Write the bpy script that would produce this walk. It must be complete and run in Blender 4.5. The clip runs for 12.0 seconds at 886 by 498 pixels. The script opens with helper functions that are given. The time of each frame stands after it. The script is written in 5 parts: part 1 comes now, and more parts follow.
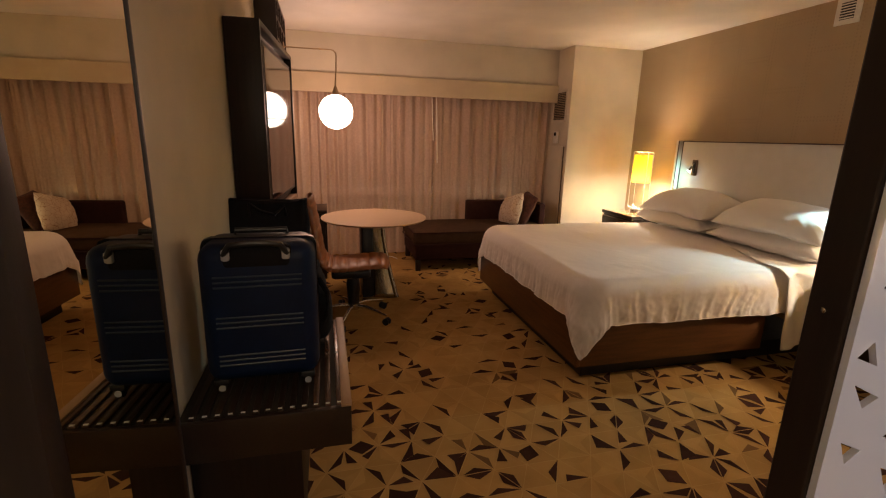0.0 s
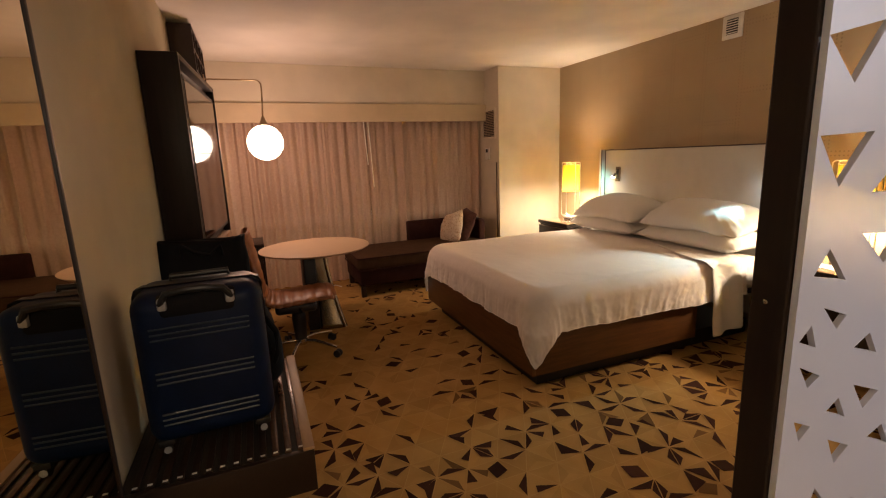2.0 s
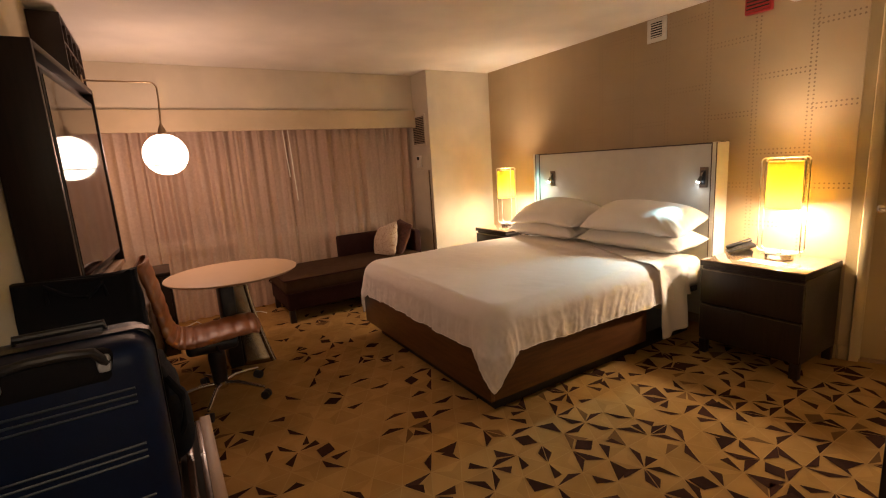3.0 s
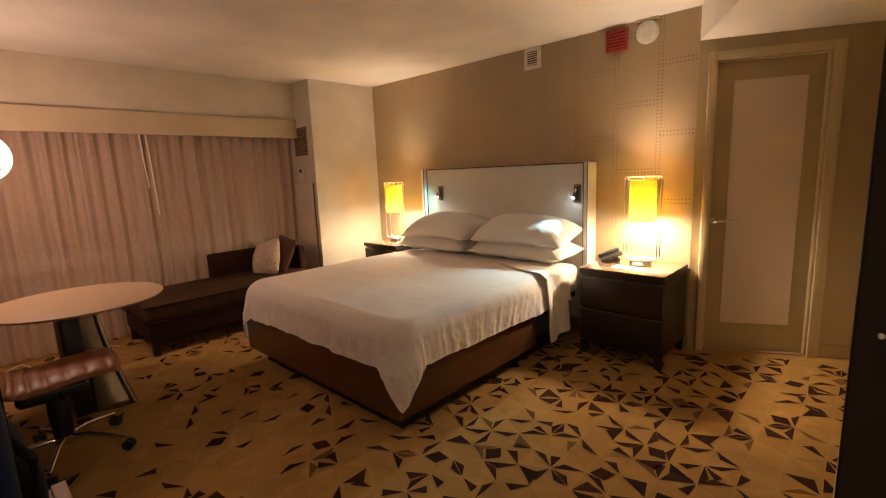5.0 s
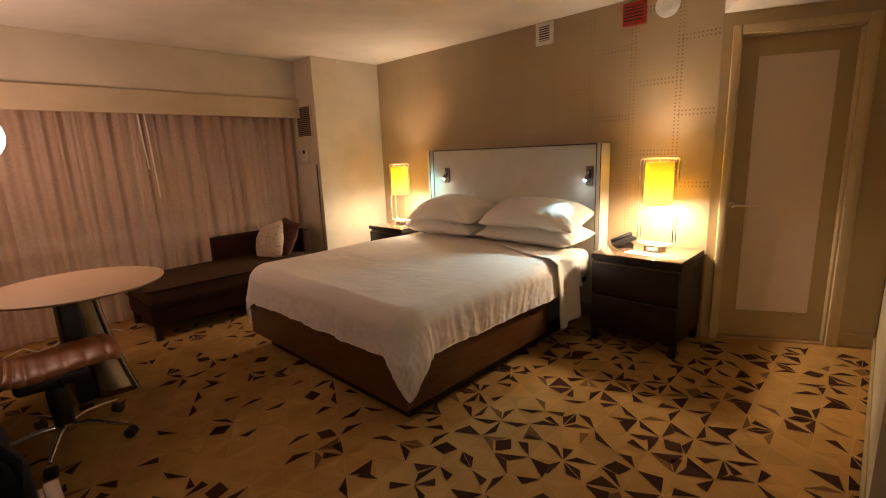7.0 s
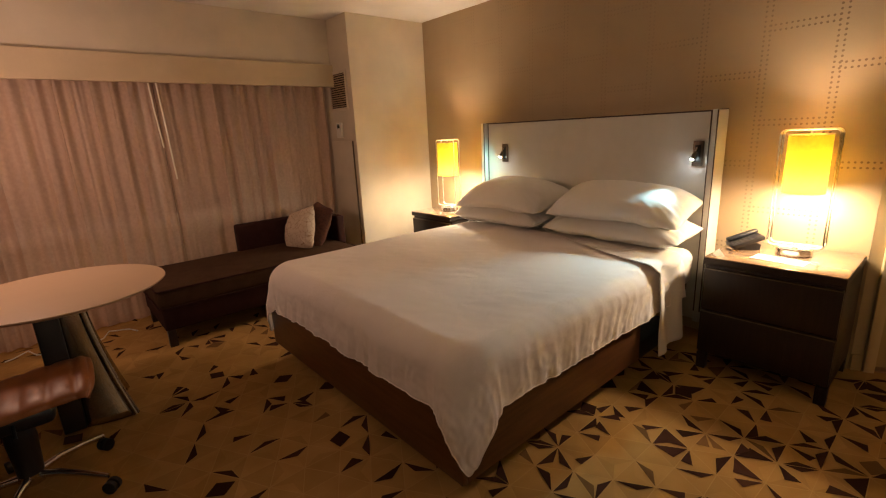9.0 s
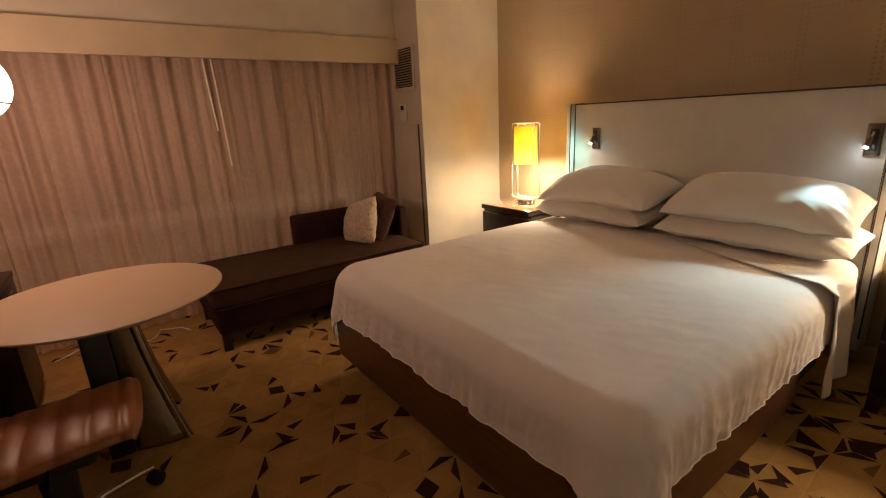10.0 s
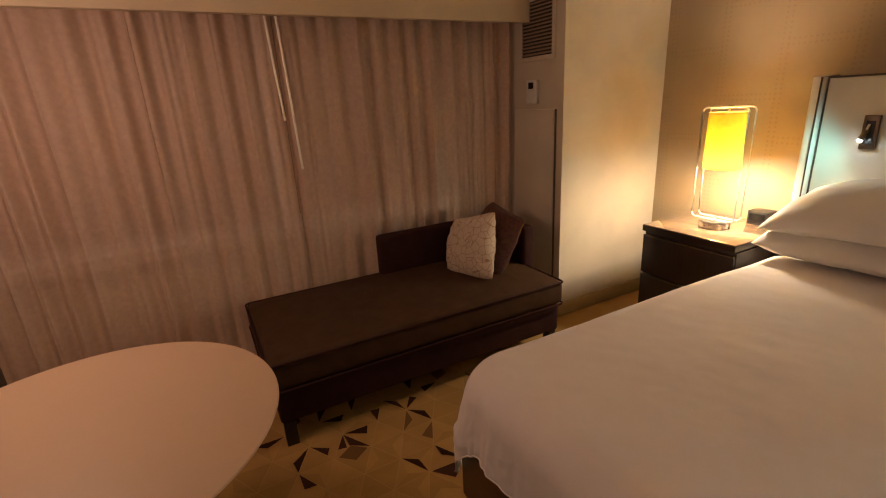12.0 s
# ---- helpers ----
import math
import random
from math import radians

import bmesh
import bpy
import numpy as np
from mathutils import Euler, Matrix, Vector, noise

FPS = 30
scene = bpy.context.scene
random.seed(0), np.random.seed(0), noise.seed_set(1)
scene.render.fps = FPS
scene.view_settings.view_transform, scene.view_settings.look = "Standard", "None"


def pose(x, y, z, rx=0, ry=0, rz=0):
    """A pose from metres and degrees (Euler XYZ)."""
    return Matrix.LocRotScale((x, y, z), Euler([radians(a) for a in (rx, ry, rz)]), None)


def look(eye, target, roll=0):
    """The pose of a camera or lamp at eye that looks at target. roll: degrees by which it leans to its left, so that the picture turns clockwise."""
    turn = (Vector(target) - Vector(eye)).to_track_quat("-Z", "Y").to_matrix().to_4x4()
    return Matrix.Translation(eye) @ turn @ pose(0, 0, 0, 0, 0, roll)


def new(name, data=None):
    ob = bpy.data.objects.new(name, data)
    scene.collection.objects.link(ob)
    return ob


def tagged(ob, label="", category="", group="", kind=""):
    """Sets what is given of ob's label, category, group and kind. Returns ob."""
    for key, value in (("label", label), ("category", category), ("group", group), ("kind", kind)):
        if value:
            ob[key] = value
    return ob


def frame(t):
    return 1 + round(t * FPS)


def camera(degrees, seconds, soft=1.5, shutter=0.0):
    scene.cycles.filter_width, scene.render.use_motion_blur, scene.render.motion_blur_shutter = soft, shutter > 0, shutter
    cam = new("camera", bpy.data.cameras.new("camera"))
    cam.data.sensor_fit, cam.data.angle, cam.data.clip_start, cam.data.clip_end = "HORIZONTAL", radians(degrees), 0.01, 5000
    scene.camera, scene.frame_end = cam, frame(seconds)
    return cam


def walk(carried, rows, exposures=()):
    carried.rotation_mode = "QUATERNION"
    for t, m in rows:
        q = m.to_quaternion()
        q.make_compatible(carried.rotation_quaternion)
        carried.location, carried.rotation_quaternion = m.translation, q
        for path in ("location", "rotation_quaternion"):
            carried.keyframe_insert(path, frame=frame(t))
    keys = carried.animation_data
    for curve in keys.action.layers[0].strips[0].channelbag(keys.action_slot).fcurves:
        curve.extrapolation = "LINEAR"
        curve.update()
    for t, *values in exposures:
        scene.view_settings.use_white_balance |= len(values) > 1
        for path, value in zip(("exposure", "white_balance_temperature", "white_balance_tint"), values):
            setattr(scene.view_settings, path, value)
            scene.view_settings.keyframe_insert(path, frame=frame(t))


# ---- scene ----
cam = camera(88.0, 12.0, soft=1.15)
PATH = [
    (0, (0.001, 0.06, 1.497), (0.485, 1.941, 1.023), 1.5),
    (0.5, (-0.004, 0.056, 1.496), (0.566, 1.909, 1.007), 1.3),
    (1, (-0.018, 0.054, 1.495), (0.604, 1.894, 1.016), 0.8),
    (1.5, (-0.038, 0.028, 1.503), (0.629, 1.865, 1.078), -0.5),
    (2, (-0.031, 0.08, 1.509), (0.702, 1.899, 1.117), -2.2),
    (2.5, (0.017, 0.275, 1.513), (0.884, 2.044, 1.169), -3.3),
    (3, (0.025, 0.401, 1.499), (1.038, 2.085, 1.13), -3.7),
    (3.5, (-0.022, 0.514, 1.496), (1.285, 1.986, 1.14), -3.3),
    (3.7, (-0.042, 0.551, 1.492), (1.356, 1.934, 1.127), -3.5),
    (5.5, (-0.057, 0.545, 1.487), (1.377, 1.899, 1.159), -2.3),
    (6, (-0.054, 0.558, 1.486), (1.373, 1.916, 1.142), -2.0),
    (6.5, (-0.024, 0.58, 1.482), (1.389, 1.945, 1.108), -2.2),
    (6.7, (-0.013, 0.602, 1.483), (1.401, 1.963, 1.095), -2.3),
    (8.3, (0.182, 0.948, 1.492), (1.551, 2.324, 1.01), -2.8),
    (8.5, (0.236, 1.031, 1.452), (1.585, 2.425, 0.966), -2.5),
    (9, (0.463, 1.255, 1.472), (1.726, 2.724, 0.975), -2.8),
    (9.5, (0.51, 1.521, 1.468), (1.692, 3.043, 0.932), -2.7),
    (10, (0.528, 1.823, 1.461), (1.654, 3.382, 0.914), -2.8),
    (10.5, (0.642, 2.073, 1.516), (1.649, 3.706, 0.951), -4.2),
    (11, (0.734, 2.392, 1.54), (1.719, 4.046, 0.997), -3.9),
    (11.5, (0.751, 2.73, 1.52), (1.698, 4.402, 0.965), -3.1),
    (12, (0.827, 3.066, 1.51), (1.707, 4.753, 0.894), -3.2),
]
walk(cam, [(t, look(eye, target, roll)) for t, eye, target, roll in PATH],
     [(0.0, 1.44), (1.0, 1.50), (2.5, 1.55), (3.5, 1.60), (5.5, 1.35), (9.0, 1.24), (12.0, 0.99)])

# ---------------------------------------------------------------- light
world = bpy.data.worlds.new("world")
scene.world = world
world.use_nodes = True
world.node_tree.nodes["Background"].inputs["Color"].default_value = (0.01, 0.012, 0.02, 1)
world.node_tree.nodes["Background"].inputs["Strength"].default_value = 0.2


def lamp(name, kind, at, energy, color, size=0.05, target=None, spot=60, blend=0.6):
    data = bpy.data.lights.new(name, kind)
    data.energy, data.color = energy, color
    if kind == "AREA":
        data.size = size
    else:
        data.shadow_soft_size = size
    if kind == "SPOT":
        data.spot_size, data.spot_blend = radians(spot), blend
    ob = new(name, data)
    ob.matrix_world = look(at, target) if target else Matrix.Translation(at)
    return ob


GLOBE = (0.116, 4.79, 1.705)
LAMPS = [(3.605, 1.85), (3.505, 4.655)]
lamp("pendant_light", "POINT", GLOBE, 4.7, (1.0, 0.44, 0.29), 0.13)
for x, y in LAMPS:
    lamp("bedside_bulb", "POINT", (x, y, 1.075), 20.5, (1.0, 0.78, 0.57), 0.05)
    # extra upward spot above the diffuser, added to brighten ceiling and upper wall
    lamp("bedside_upward_fill", "SPOT", (x, y, 1.356), 17, (1.0, 0.75, 0.54), 0.06, (x, y, 2.5), 125, 1.0)
lamp("reading_light", "SPOT", (3.57, 2.465, 1.228), 14, (0.56, 0.92, 1.0), 0.02, (2.52, 2.54, 0.68), 66, 1.0)
lamp("reading_light", "SPOT", (3.535, 4.13, 1.205), 1.9, (0.45, 1.0, 0.90), 0.025, (3.56, 4.40, 1.08), 165, 1.0)
# unseen bluish area light, added to light the frosted screen from behind
lamp("screen_fill_light", "AREA", (2.3, -0.9, 2.0), 7.5, (0.78, 0.82, 0.96), 0.5, (1.1, 0.5, 1.2))
# unseen point light, added to lift the bed foot and left wall
lamp("hall_fill_light", "POINT", (-0.1, -1.3, 2.2), 10, (1.0, 0.77, 0.54), 0.15)


# ---------------------------------------------------------------- materials
def ramp_mix(nt, fac, a, b):
    mix = nt.nodes.new("ShaderNodeMix")
    mix.data_type = "RGBA"
    nt.links.new(fac, mix.inputs["Factor"])
    for slot, c in (("A", a), ("B", b)):
        if isinstance(c, tuple):
            [s for s in mix.inputs if s.name == slot and s.type == "RGBA"][0].default_value = (*c, 1)
        else:
            nt.links.new(c, [s for s in mix.inputs if s.name == slot and s.type == "RGBA"][0])
    return [s for s in mix.outputs if s.type == "RGBA"][0]


def mat(name, color, rough=0.6, dark=None, scale=8.0, stretch=(1, 1, 1), metal=0.0, bump=0.0, fine=120.0, coat=0.0, sheen=0.0, random_value=0.0, gloss=0.5):
    """A surface with a coarse and a fine variation of its colour and a fine relief."""
    m = bpy.data.materials.new(name)
    m.use_nodes = True
    nt = m.node_tree
    bsdf = nt.nodes["Principled BSDF"]
    bsdf.inputs["Roughness"].default_value, bsdf.inputs["Metallic"].default_value = rough, metal
    bsdf.inputs["Coat Weight"].default_value = coat
    bsdf.inputs["Specular IOR Level"].default_value = gloss
    bsdf.inputs["Sheen Weight"].default_value = sheen
    tex = nt.nodes.new("ShaderNodeTexCoord")
    mapping = nt.nodes.new("ShaderNodeMapping")
    mapping.inputs["Scale"].default_value = stretch
    nt.links.new(tex.outputs["Object"], mapping.inputs["Vector"])
    coarse = nt.nodes.new("ShaderNodeTexNoise")
    coarse.inputs["Scale"].default_value, coarse.inputs["Detail"].default_value = scale, 5
    nt.links.new(mapping.outputs["Vector"], coarse.inputs["Vector"])
    grain = nt.nodes.new("ShaderNodeTexNoise")
    grain.inputs["Scale"].default_value, grain.inputs["Detail"].default_value = fine, 3
    nt.links.new(mapping.outputs["Vector"], grain.inputs["Vector"])
    dark = dark or tuple(c * 0.82 for c in color)
    add = nt.nodes.new("ShaderNodeMath")
    add.operation = "MULTIPLY_ADD"
    nt.links.new(grain.outputs["Fac"], add.inputs[0])
    add.inputs[1].default_value = 0.5
    nt.links.new(coarse.outputs["Fac"], add.inputs[2])
    spread = nt.nodes.new("ShaderNodeMapRange")
    spread.inputs["From Min"].default_value, spread.inputs["From Max"].default_value = 0.5, 1.0
    nt.links.new(add.outputs[0], spread.inputs["Value"])
    out = ramp_mix(nt, spread.outputs["Result"], dark, color)
    if random_value:
        info = nt.nodes.new("ShaderNodeNewGeometry")
        hsv = nt.nodes.new("ShaderNodeHueSaturation")
        vary = nt.nodes.new("ShaderNodeMapRange")
        vary.inputs["To Min"].default_value, vary.inputs["To Max"].default_value = 1 - random_value, 1 + random_value
        nt.links.new(info.outputs["Random Per Island"], vary.inputs["Value"])
        nt.links.new(vary.outputs["Result"], hsv.inputs["Value"])
        nt.links.new(out, hsv.inputs["Color"])
        out = hsv.outputs["Color"]
    nt.links.new(out, bsdf.inputs["Base Color"])
    if bump:
        b = nt.nodes.new("ShaderNodeBump")
        b.inputs["Strength"].default_value, b.inputs["Distance"].default_value = bump, 0.002
        nt.links.new(add.outputs[0], b.inputs["Height"])
        nt.links.new(b.outputs["Normal"], bsdf.inputs["Normal"])
    return m


def cloth(name, color, clear=0.0, through_light=0.4, scale=40):
    """A thin woven cloth that lets part of the light through."""
    m = mat(name, color, 0.9, scale=scale, bump=0.15, fine=300)
    nt = m.node_tree
    bsdf, out = nt.nodes["Principled BSDF"], nt.nodes["Material Output"]
    tr = nt.nodes.new("ShaderNodeBsdfTranslucent")
    tr.inputs["Color"].default_value = (*color, 1)
    mix = nt.nodes.new("ShaderNodeMixShader")
    mix.inputs[0].default_value = through_light
    nt.links.new(bsdf.outputs[0], mix.inputs[1])
    nt.links.new(tr.outputs[0], mix.inputs[2])
    if clear:
        tp = nt.nodes.new("ShaderNodeBsdfTransparent")
        mix2 = nt.nodes.new("ShaderNodeMixShader")
        mix2.inputs[0].default_value = clear
        nt.links.new(mix.outputs[0], mix2.inputs[1])
        nt.links.new(tp.outputs[0], mix2.inputs[2])
        mix = mix2
    nt.links.new(mix.outputs[0], out.inputs["Surface"])
    return m


def glow(name, color, strength):
    m = bpy.data.materials.new(name)
    m.use_nodes = True
    bsdf = m.node_tree.nodes["Principled BSDF"]
    bsdf.inputs["Base Color"].default_value = (*color, 1)
    bsdf.inputs["Emission Color"].default_value = (*color, 1)
    bsdf.inputs["Emission Strength"].default_value = strength
    return m


def frosted(name, color):
    """Satin glass: mostly white, with a blurred view of what stands behind."""
    m = mat(name, color, 0.4, tuple(c * 0.97 for c in color), 3, fine=120)
    nt = m.node_tree
    bsdf, out = nt.nodes["Principled BSDF"], nt.nodes["Material Output"]
    ref = nt.nodes.new("ShaderNodeBsdfRefraction")
    ref.inputs["IOR"].default_value, ref.inputs["Roughness"].default_value = 1.08, 0.42
    mix = nt.nodes.new("ShaderNodeMixShader")
    mix.inputs[0].default_value = 0.28
    nt.links.new(bsdf.outputs[0], mix.inputs[1])
    nt.links.new(ref.outputs[0], mix.inputs[2])
    nt.links.new(mix.outputs[0], out.inputs["Surface"])
    return m


def wallpaper():
    """Tan paper with double rows of small brown dots that draw staggered oblongs."""
    m = mat("dotted_wallpaper", (0.41, 0.305, 0.185), 0.62, (0.375, 0.277, 0.165), 3.0, (1, 1, 1), bump=0.12, fine=260)
    nt = m.node_tree
    bsdf = nt.nodes["Principled BSDF"]
    old = bsdf.inputs["Base Color"].links[0].from_socket
    tex = nt.nodes.new("ShaderNodeTexCoord")
    sep = nt.nodes.new("ShaderNodeSeparateXYZ")
    nt.links.new(tex.outputs["Object"], sep.inputs[0])

    def op(kind, a, b=None, c=None):
        n = nt.nodes.new("ShaderNodeMath")
        n.operation = kind
        for k, v in enumerate((a, b, c)):
            if v is None:
                continue
            if isinstance(v, (int, float)):
                n.inputs[k].default_value = v
            else:
                nt.links.new(v, n.inputs[k])
        return n.outputs[0]

    y, z = sep.outputs["Y"], sep.outputs["Z"]
    WIDE, HIGH, STEP, GAP, DOT = 0.345, 0.53, 0.0265, 0.030, 0.0062
    u = op("DIVIDE", op("SUBTRACT", y, 1.825), WIDE)
    col = op("FLOOR", u)
    odd = op("MODULO", op("ADD", col, 40.0), 2.0)
    fy = op("MULTIPLY", op("SUBTRACT", u, col), WIDE)
    # a dot lies at the middle of every step along a row
    def row(along, across):
        da = op("SUBTRACT", op("MODULO", op("ADD", along, 50 * STEP), STEP), STEP / 2)
        dc = op("SUBTRACT", op("ABSOLUTE", across), GAP / 2)
        r = op("SQRT", op("ADD", op("MULTIPLY", da, da), op("MULTIPLY", dc, dc)))
        return op("LESS_THAN", r, DOT)
    upright = row(z, op("SUBTRACT", op("MODULO", op("ADD", fy, WIDE / 2), WIDE), WIDE / 2))
    shift = op("ADD", op("SUBTRACT", z, 1.96), op("MULTIPLY", odd, HIGH / 2 - 0.02))
    fz = op("SUBTRACT", op("MODULO", op("ADD", shift, 4.5 * HIGH), HIGH), HIGH / 2)
    level = row(y, fz)
    dots = op("MAXIMUM", upright, level)
    fade = nt.nodes.new("ShaderNodeTexNoise")
    fade.inputs["Scale"].default_value = 1.6
    nt.links.new(tex.outputs["Object"], fade.inputs["Vector"])
    # dots also weaken with y: how the lighting shows them, put into the colour
    dots = op("MULTIPLY", dots, op("MULTIPLY", op("MULTIPLY_ADD", fade.outputs["Fac"], 1.1, 0.12), op("MAXIMUM", op("MINIMUM", op("SUBTRACT", 3.0, y), 1.0), 0.25)))
    nt.links.new(ramp_mix(nt, dots, old, (0.12, 0.070, 0.035)), bsdf.inputs["Base Color"])
    return m


M = dict(
    wall=mat("painted_wall", (0.61, 0.52, 0.35), 0.75, scale=3, bump=0.10, fine=200),
    plaster=mat("ceiling_paint", (0.90, 0.85, 0.79), 0.85, scale=2, bump=0.08, fine=180),
    column=mat("column_vinyl", (0.70, 0.62, 0.50), 0.7, scale=3, bump=0.2, fine=240),
    valance=mat("valance_paper", (0.62, 0.50, 0.34), 0.7, scale=4, bump=0.2, fine=240),
    paper=wallpaper(),
    carpet=mat("tan_carpet", (0.44, 0.258, 0.086), 0.95, (0.345, 0.193, 0.060), 5, bump=0.8, fine=420, random_value=0.10, gloss=0.1),
    seam=mat("carpet_seam", (0.50, 0.305, 0.112), 0.95, (0.40, 0.235, 0.08), 5, bump=0.8, fine=420, gloss=0.1),
    motif=mat("brown_carpet_motif", (0.060, 0.025, 0.015), 0.95, (0.040, 0.016, 0.010), 5, bump=0.8, fine=420, random_value=0.3, gloss=0.06),
    motif_soft=mat("faded_carpet_motif", (0.19, 0.10, 0.036), 0.95, scale=5, bump=0.8, fine=420, random_value=0.2, gloss=0.06),
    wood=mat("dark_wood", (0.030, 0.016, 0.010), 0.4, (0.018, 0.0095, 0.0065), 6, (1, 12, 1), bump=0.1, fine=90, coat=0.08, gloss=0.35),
    # upright-grain copy of the wood, its colour darkened to offset the added hall lamp
    wood_side=mat("dark_wood_upright_shaded", (0.019, 0.010, 0.007), 0.45, (0.011, 0.006, 0.0045), 6, (12, 12, 0.8), bump=0.1, fine=90, gloss=0.3),
    # lit copy of the bench wood: glancing pendant light put into the colour
    slat=mat("bench_slat_lit", (0.11, 0.06, 0.04), 0.24, (0.07, 0.038, 0.026), 6, (1, 10, 1), bump=0.05, fine=90, coat=0.3),
    base_wood=mat("bed_base_wood", (0.135, 0.054, 0.017), 0.38, (0.075, 0.029, 0.010), 5, (1, 1, 9), bump=0.12, fine=70),
    light_wood=mat("light_wood", (0.42, 0.26, 0.15), 0.45, (0.32, 0.19, 0.10), 6, (10, 1, 1), bump=0.1, fine=80),
    linen=mat("white_linen", (0.88, 0.81, 0.77), 0.85, (0.85, 0.78, 0.735), 6, bump=0.25, fine=350, sheen=0.1),
    pillow=mat("white_cotton", (0.83, 0.80, 0.75), 0.85, (0.79, 0.76, 0.71), 6, bump=0.2, fine=350, sheen=0.1),
    upholstery=mat("headboard_fabric", (0.66, 0.63, 0.57), 0.8, (0.61, 0.58, 0.52), 8, bump=0.3, fine=380, sheen=0.1),
    piping=mat("brown_piping", (0.06, 0.03, 0.02), 0.6),
    chrome=mat("chrome", (0.80, 0.77, 0.73), 0.18, scale=20, metal=1.0),
    satin=mat("satin_nickel", (0.93, 0.88, 0.78), 0.42, scale=20, metal=0.25),
    brushed=mat("brushed_steel", (0.56, 0.49, 0.38), 0.26, (0.44, 0.38, 0.29), 10, (30, 30, 1), metal=1.0),
    bronze=mat("dark_bronze", (0.20, 0.16, 0.12), 0.35, scale=20, metal=1.0),
    brass=mat("aged_brass", (0.50, 0.36, 0.22), 0.3, scale=20, metal=1.0),
    sofa_seat=mat("brown_sofa_weave", (0.078, 0.042, 0.024), 0.9, (0.056, 0.030, 0.017), 12, bump=0.6, fine=300, gloss=0.1),
    sofa_body=mat("plum_sofa_fabric", (0.048, 0.019, 0.017), 0.85, (0.033, 0.013, 0.011), 12, bump=0.4, fine=300, gloss=0.12),
    leather=mat("tan_leather", (0.31, 0.098, 0.022), 0.42, (0.20, 0.062, 0.014), 9, bump=0.25, fine=160),
    phone=mat("dark_grey_plastic", (0.020, 0.019, 0.019), 0.4, scale=20, bump=0.05),
    black=mat("black_plastic", (0.015, 0.015, 0.017), 0.42, scale=20, bump=0.1),
    nylon=mat("black_nylon", (0.006, 0.006, 0.008), 0.8, scale=25, bump=0.5, fine=300, gloss=0.2),
    case=mat("navy_shell", (0.0035, 0.012, 0.045), 0.45, (0.0025, 0.008, 0.028), 12, bump=0.15, fine=200, gloss=0.2),
    case_rib=mat("navy_rib", (0.010, 0.026, 0.048), 0.35, scale=20),
    grey=mat("grey_handle", (0.42, 0.43, 0.46), 0.35, scale=20),
    white=mat("white_plastic", (0.78, 0.75, 0.68), 0.45, scale=15),
    laminate=mat("white_table_top", (0.62, 0.445, 0.30), 0.5, (0.59, 0.42, 0.283), 4, fine=100),
    red=mat("red_plastic", (0.34, 0.018, 0.016), 0.4, scale=15),
    # near-black that paints the shade inside vents and slat gaps; also phone keys
    slot=mat("vent_shadow", (0.03, 0.025, 0.02), 0.8),
    door=mat("olive_door_paint", (0.47, 0.36, 0.19), 0.42, (0.44, 0.335, 0.175), 4, bump=0.05, fine=150),
    screen=frosted("frosted_screen", (0.60, 0.61, 0.68)),
    frosted=mat("frosted_pane", (0.74, 0.61, 0.51), 0.36, (0.71, 0.585, 0.49), 2, fine=60, coat=0.2),
    door_frame=mat("pale_frame_paint", (0.62, 0.50, 0.30), 0.45, (0.58, 0.465, 0.275), 4, bump=0.05, fine=150),
    door_wall=mat("door_wall_paint", (0.49, 0.385, 0.22), 0.7, (0.46, 0.36, 0.205), 3, bump=0.1, fine=220),
    sheer=cloth("sheer_curtain", (0.97, 0.71, 0.56), 0.43, 0.12),
    blackout=mat("window_shade", (0.26, 0.19, 0.15), 0.8, scale=4, bump=0.1),
    shade=cloth("amber_lampshade", (0.92, 0.66, 0.050), 0.0, 0.085),
    diffuser=cloth("lamp_diffuser", (0.95, 0.93, 0.88), 0.0, 0.92),
    globe=glow("opal_globe", (1.0, 0.78, 0.60), 2.6),
    led=glow("led", (0.85, 0.95, 1.0), 60.0),
    top=mat("glossy_nightstand_top", (0.30, 0.19, 0.11), 0.10, (0.24, 0.15, 0.085), 6, (1, 8, 1), fine=60, coat=1.0, gloss=0.9),
    paper_white=mat("white_paper", (0.55, 0.53, 0.48), 0.7),
    screen_black=mat("tv_glass", (0.012, 0.012, 0.014), 0.06, scale=5),
    cushion=mat("cream_cushion", (0.70, 0.58, 0.46), 0.85, (0.62, 0.50, 0.38), 10, bump=0.4, fine=250),
    rust=mat("rust_cushion", (0.13, 0.045, 0.028), 0.9, (0.055, 0.022, 0.016), 45, bump=0.6, fine=200),
    rubber=mat("castor_rubber", (0.02, 0.02, 0.02), 0.5),
    vent=mat("bronze_vent", (0.34, 0.25, 0.17), 0.5, scale=15),
)
def crackle(m, line):
    """Thin broken lines over a cloth."""
    nt = m.node_tree
    bsdf = nt.nodes["Principled BSDF"]
    old = bsdf.inputs["Base Color"].links[0].from_socket
    tex = nt.nodes.new("ShaderNodeTexCoord")
    vor = nt.nodes.new("ShaderNodeTexVoronoi")
    vor.feature = "DISTANCE_TO_EDGE"
    vor.inputs["Scale"].default_value = 21
    nt.links.new(tex.outputs["Object"], vor.inputs["Vector"])
    less = nt.nodes.new("ShaderNodeMath")
    less.operation = "LESS_THAN"
    less.inputs[1].default_value = 0.028
    nt.links.new(vor.outputs["Distance"], less.inputs[0])
    nt.links.new(ramp_mix(nt, less.outputs[0], old, line), bsdf.inputs["Base Color"])


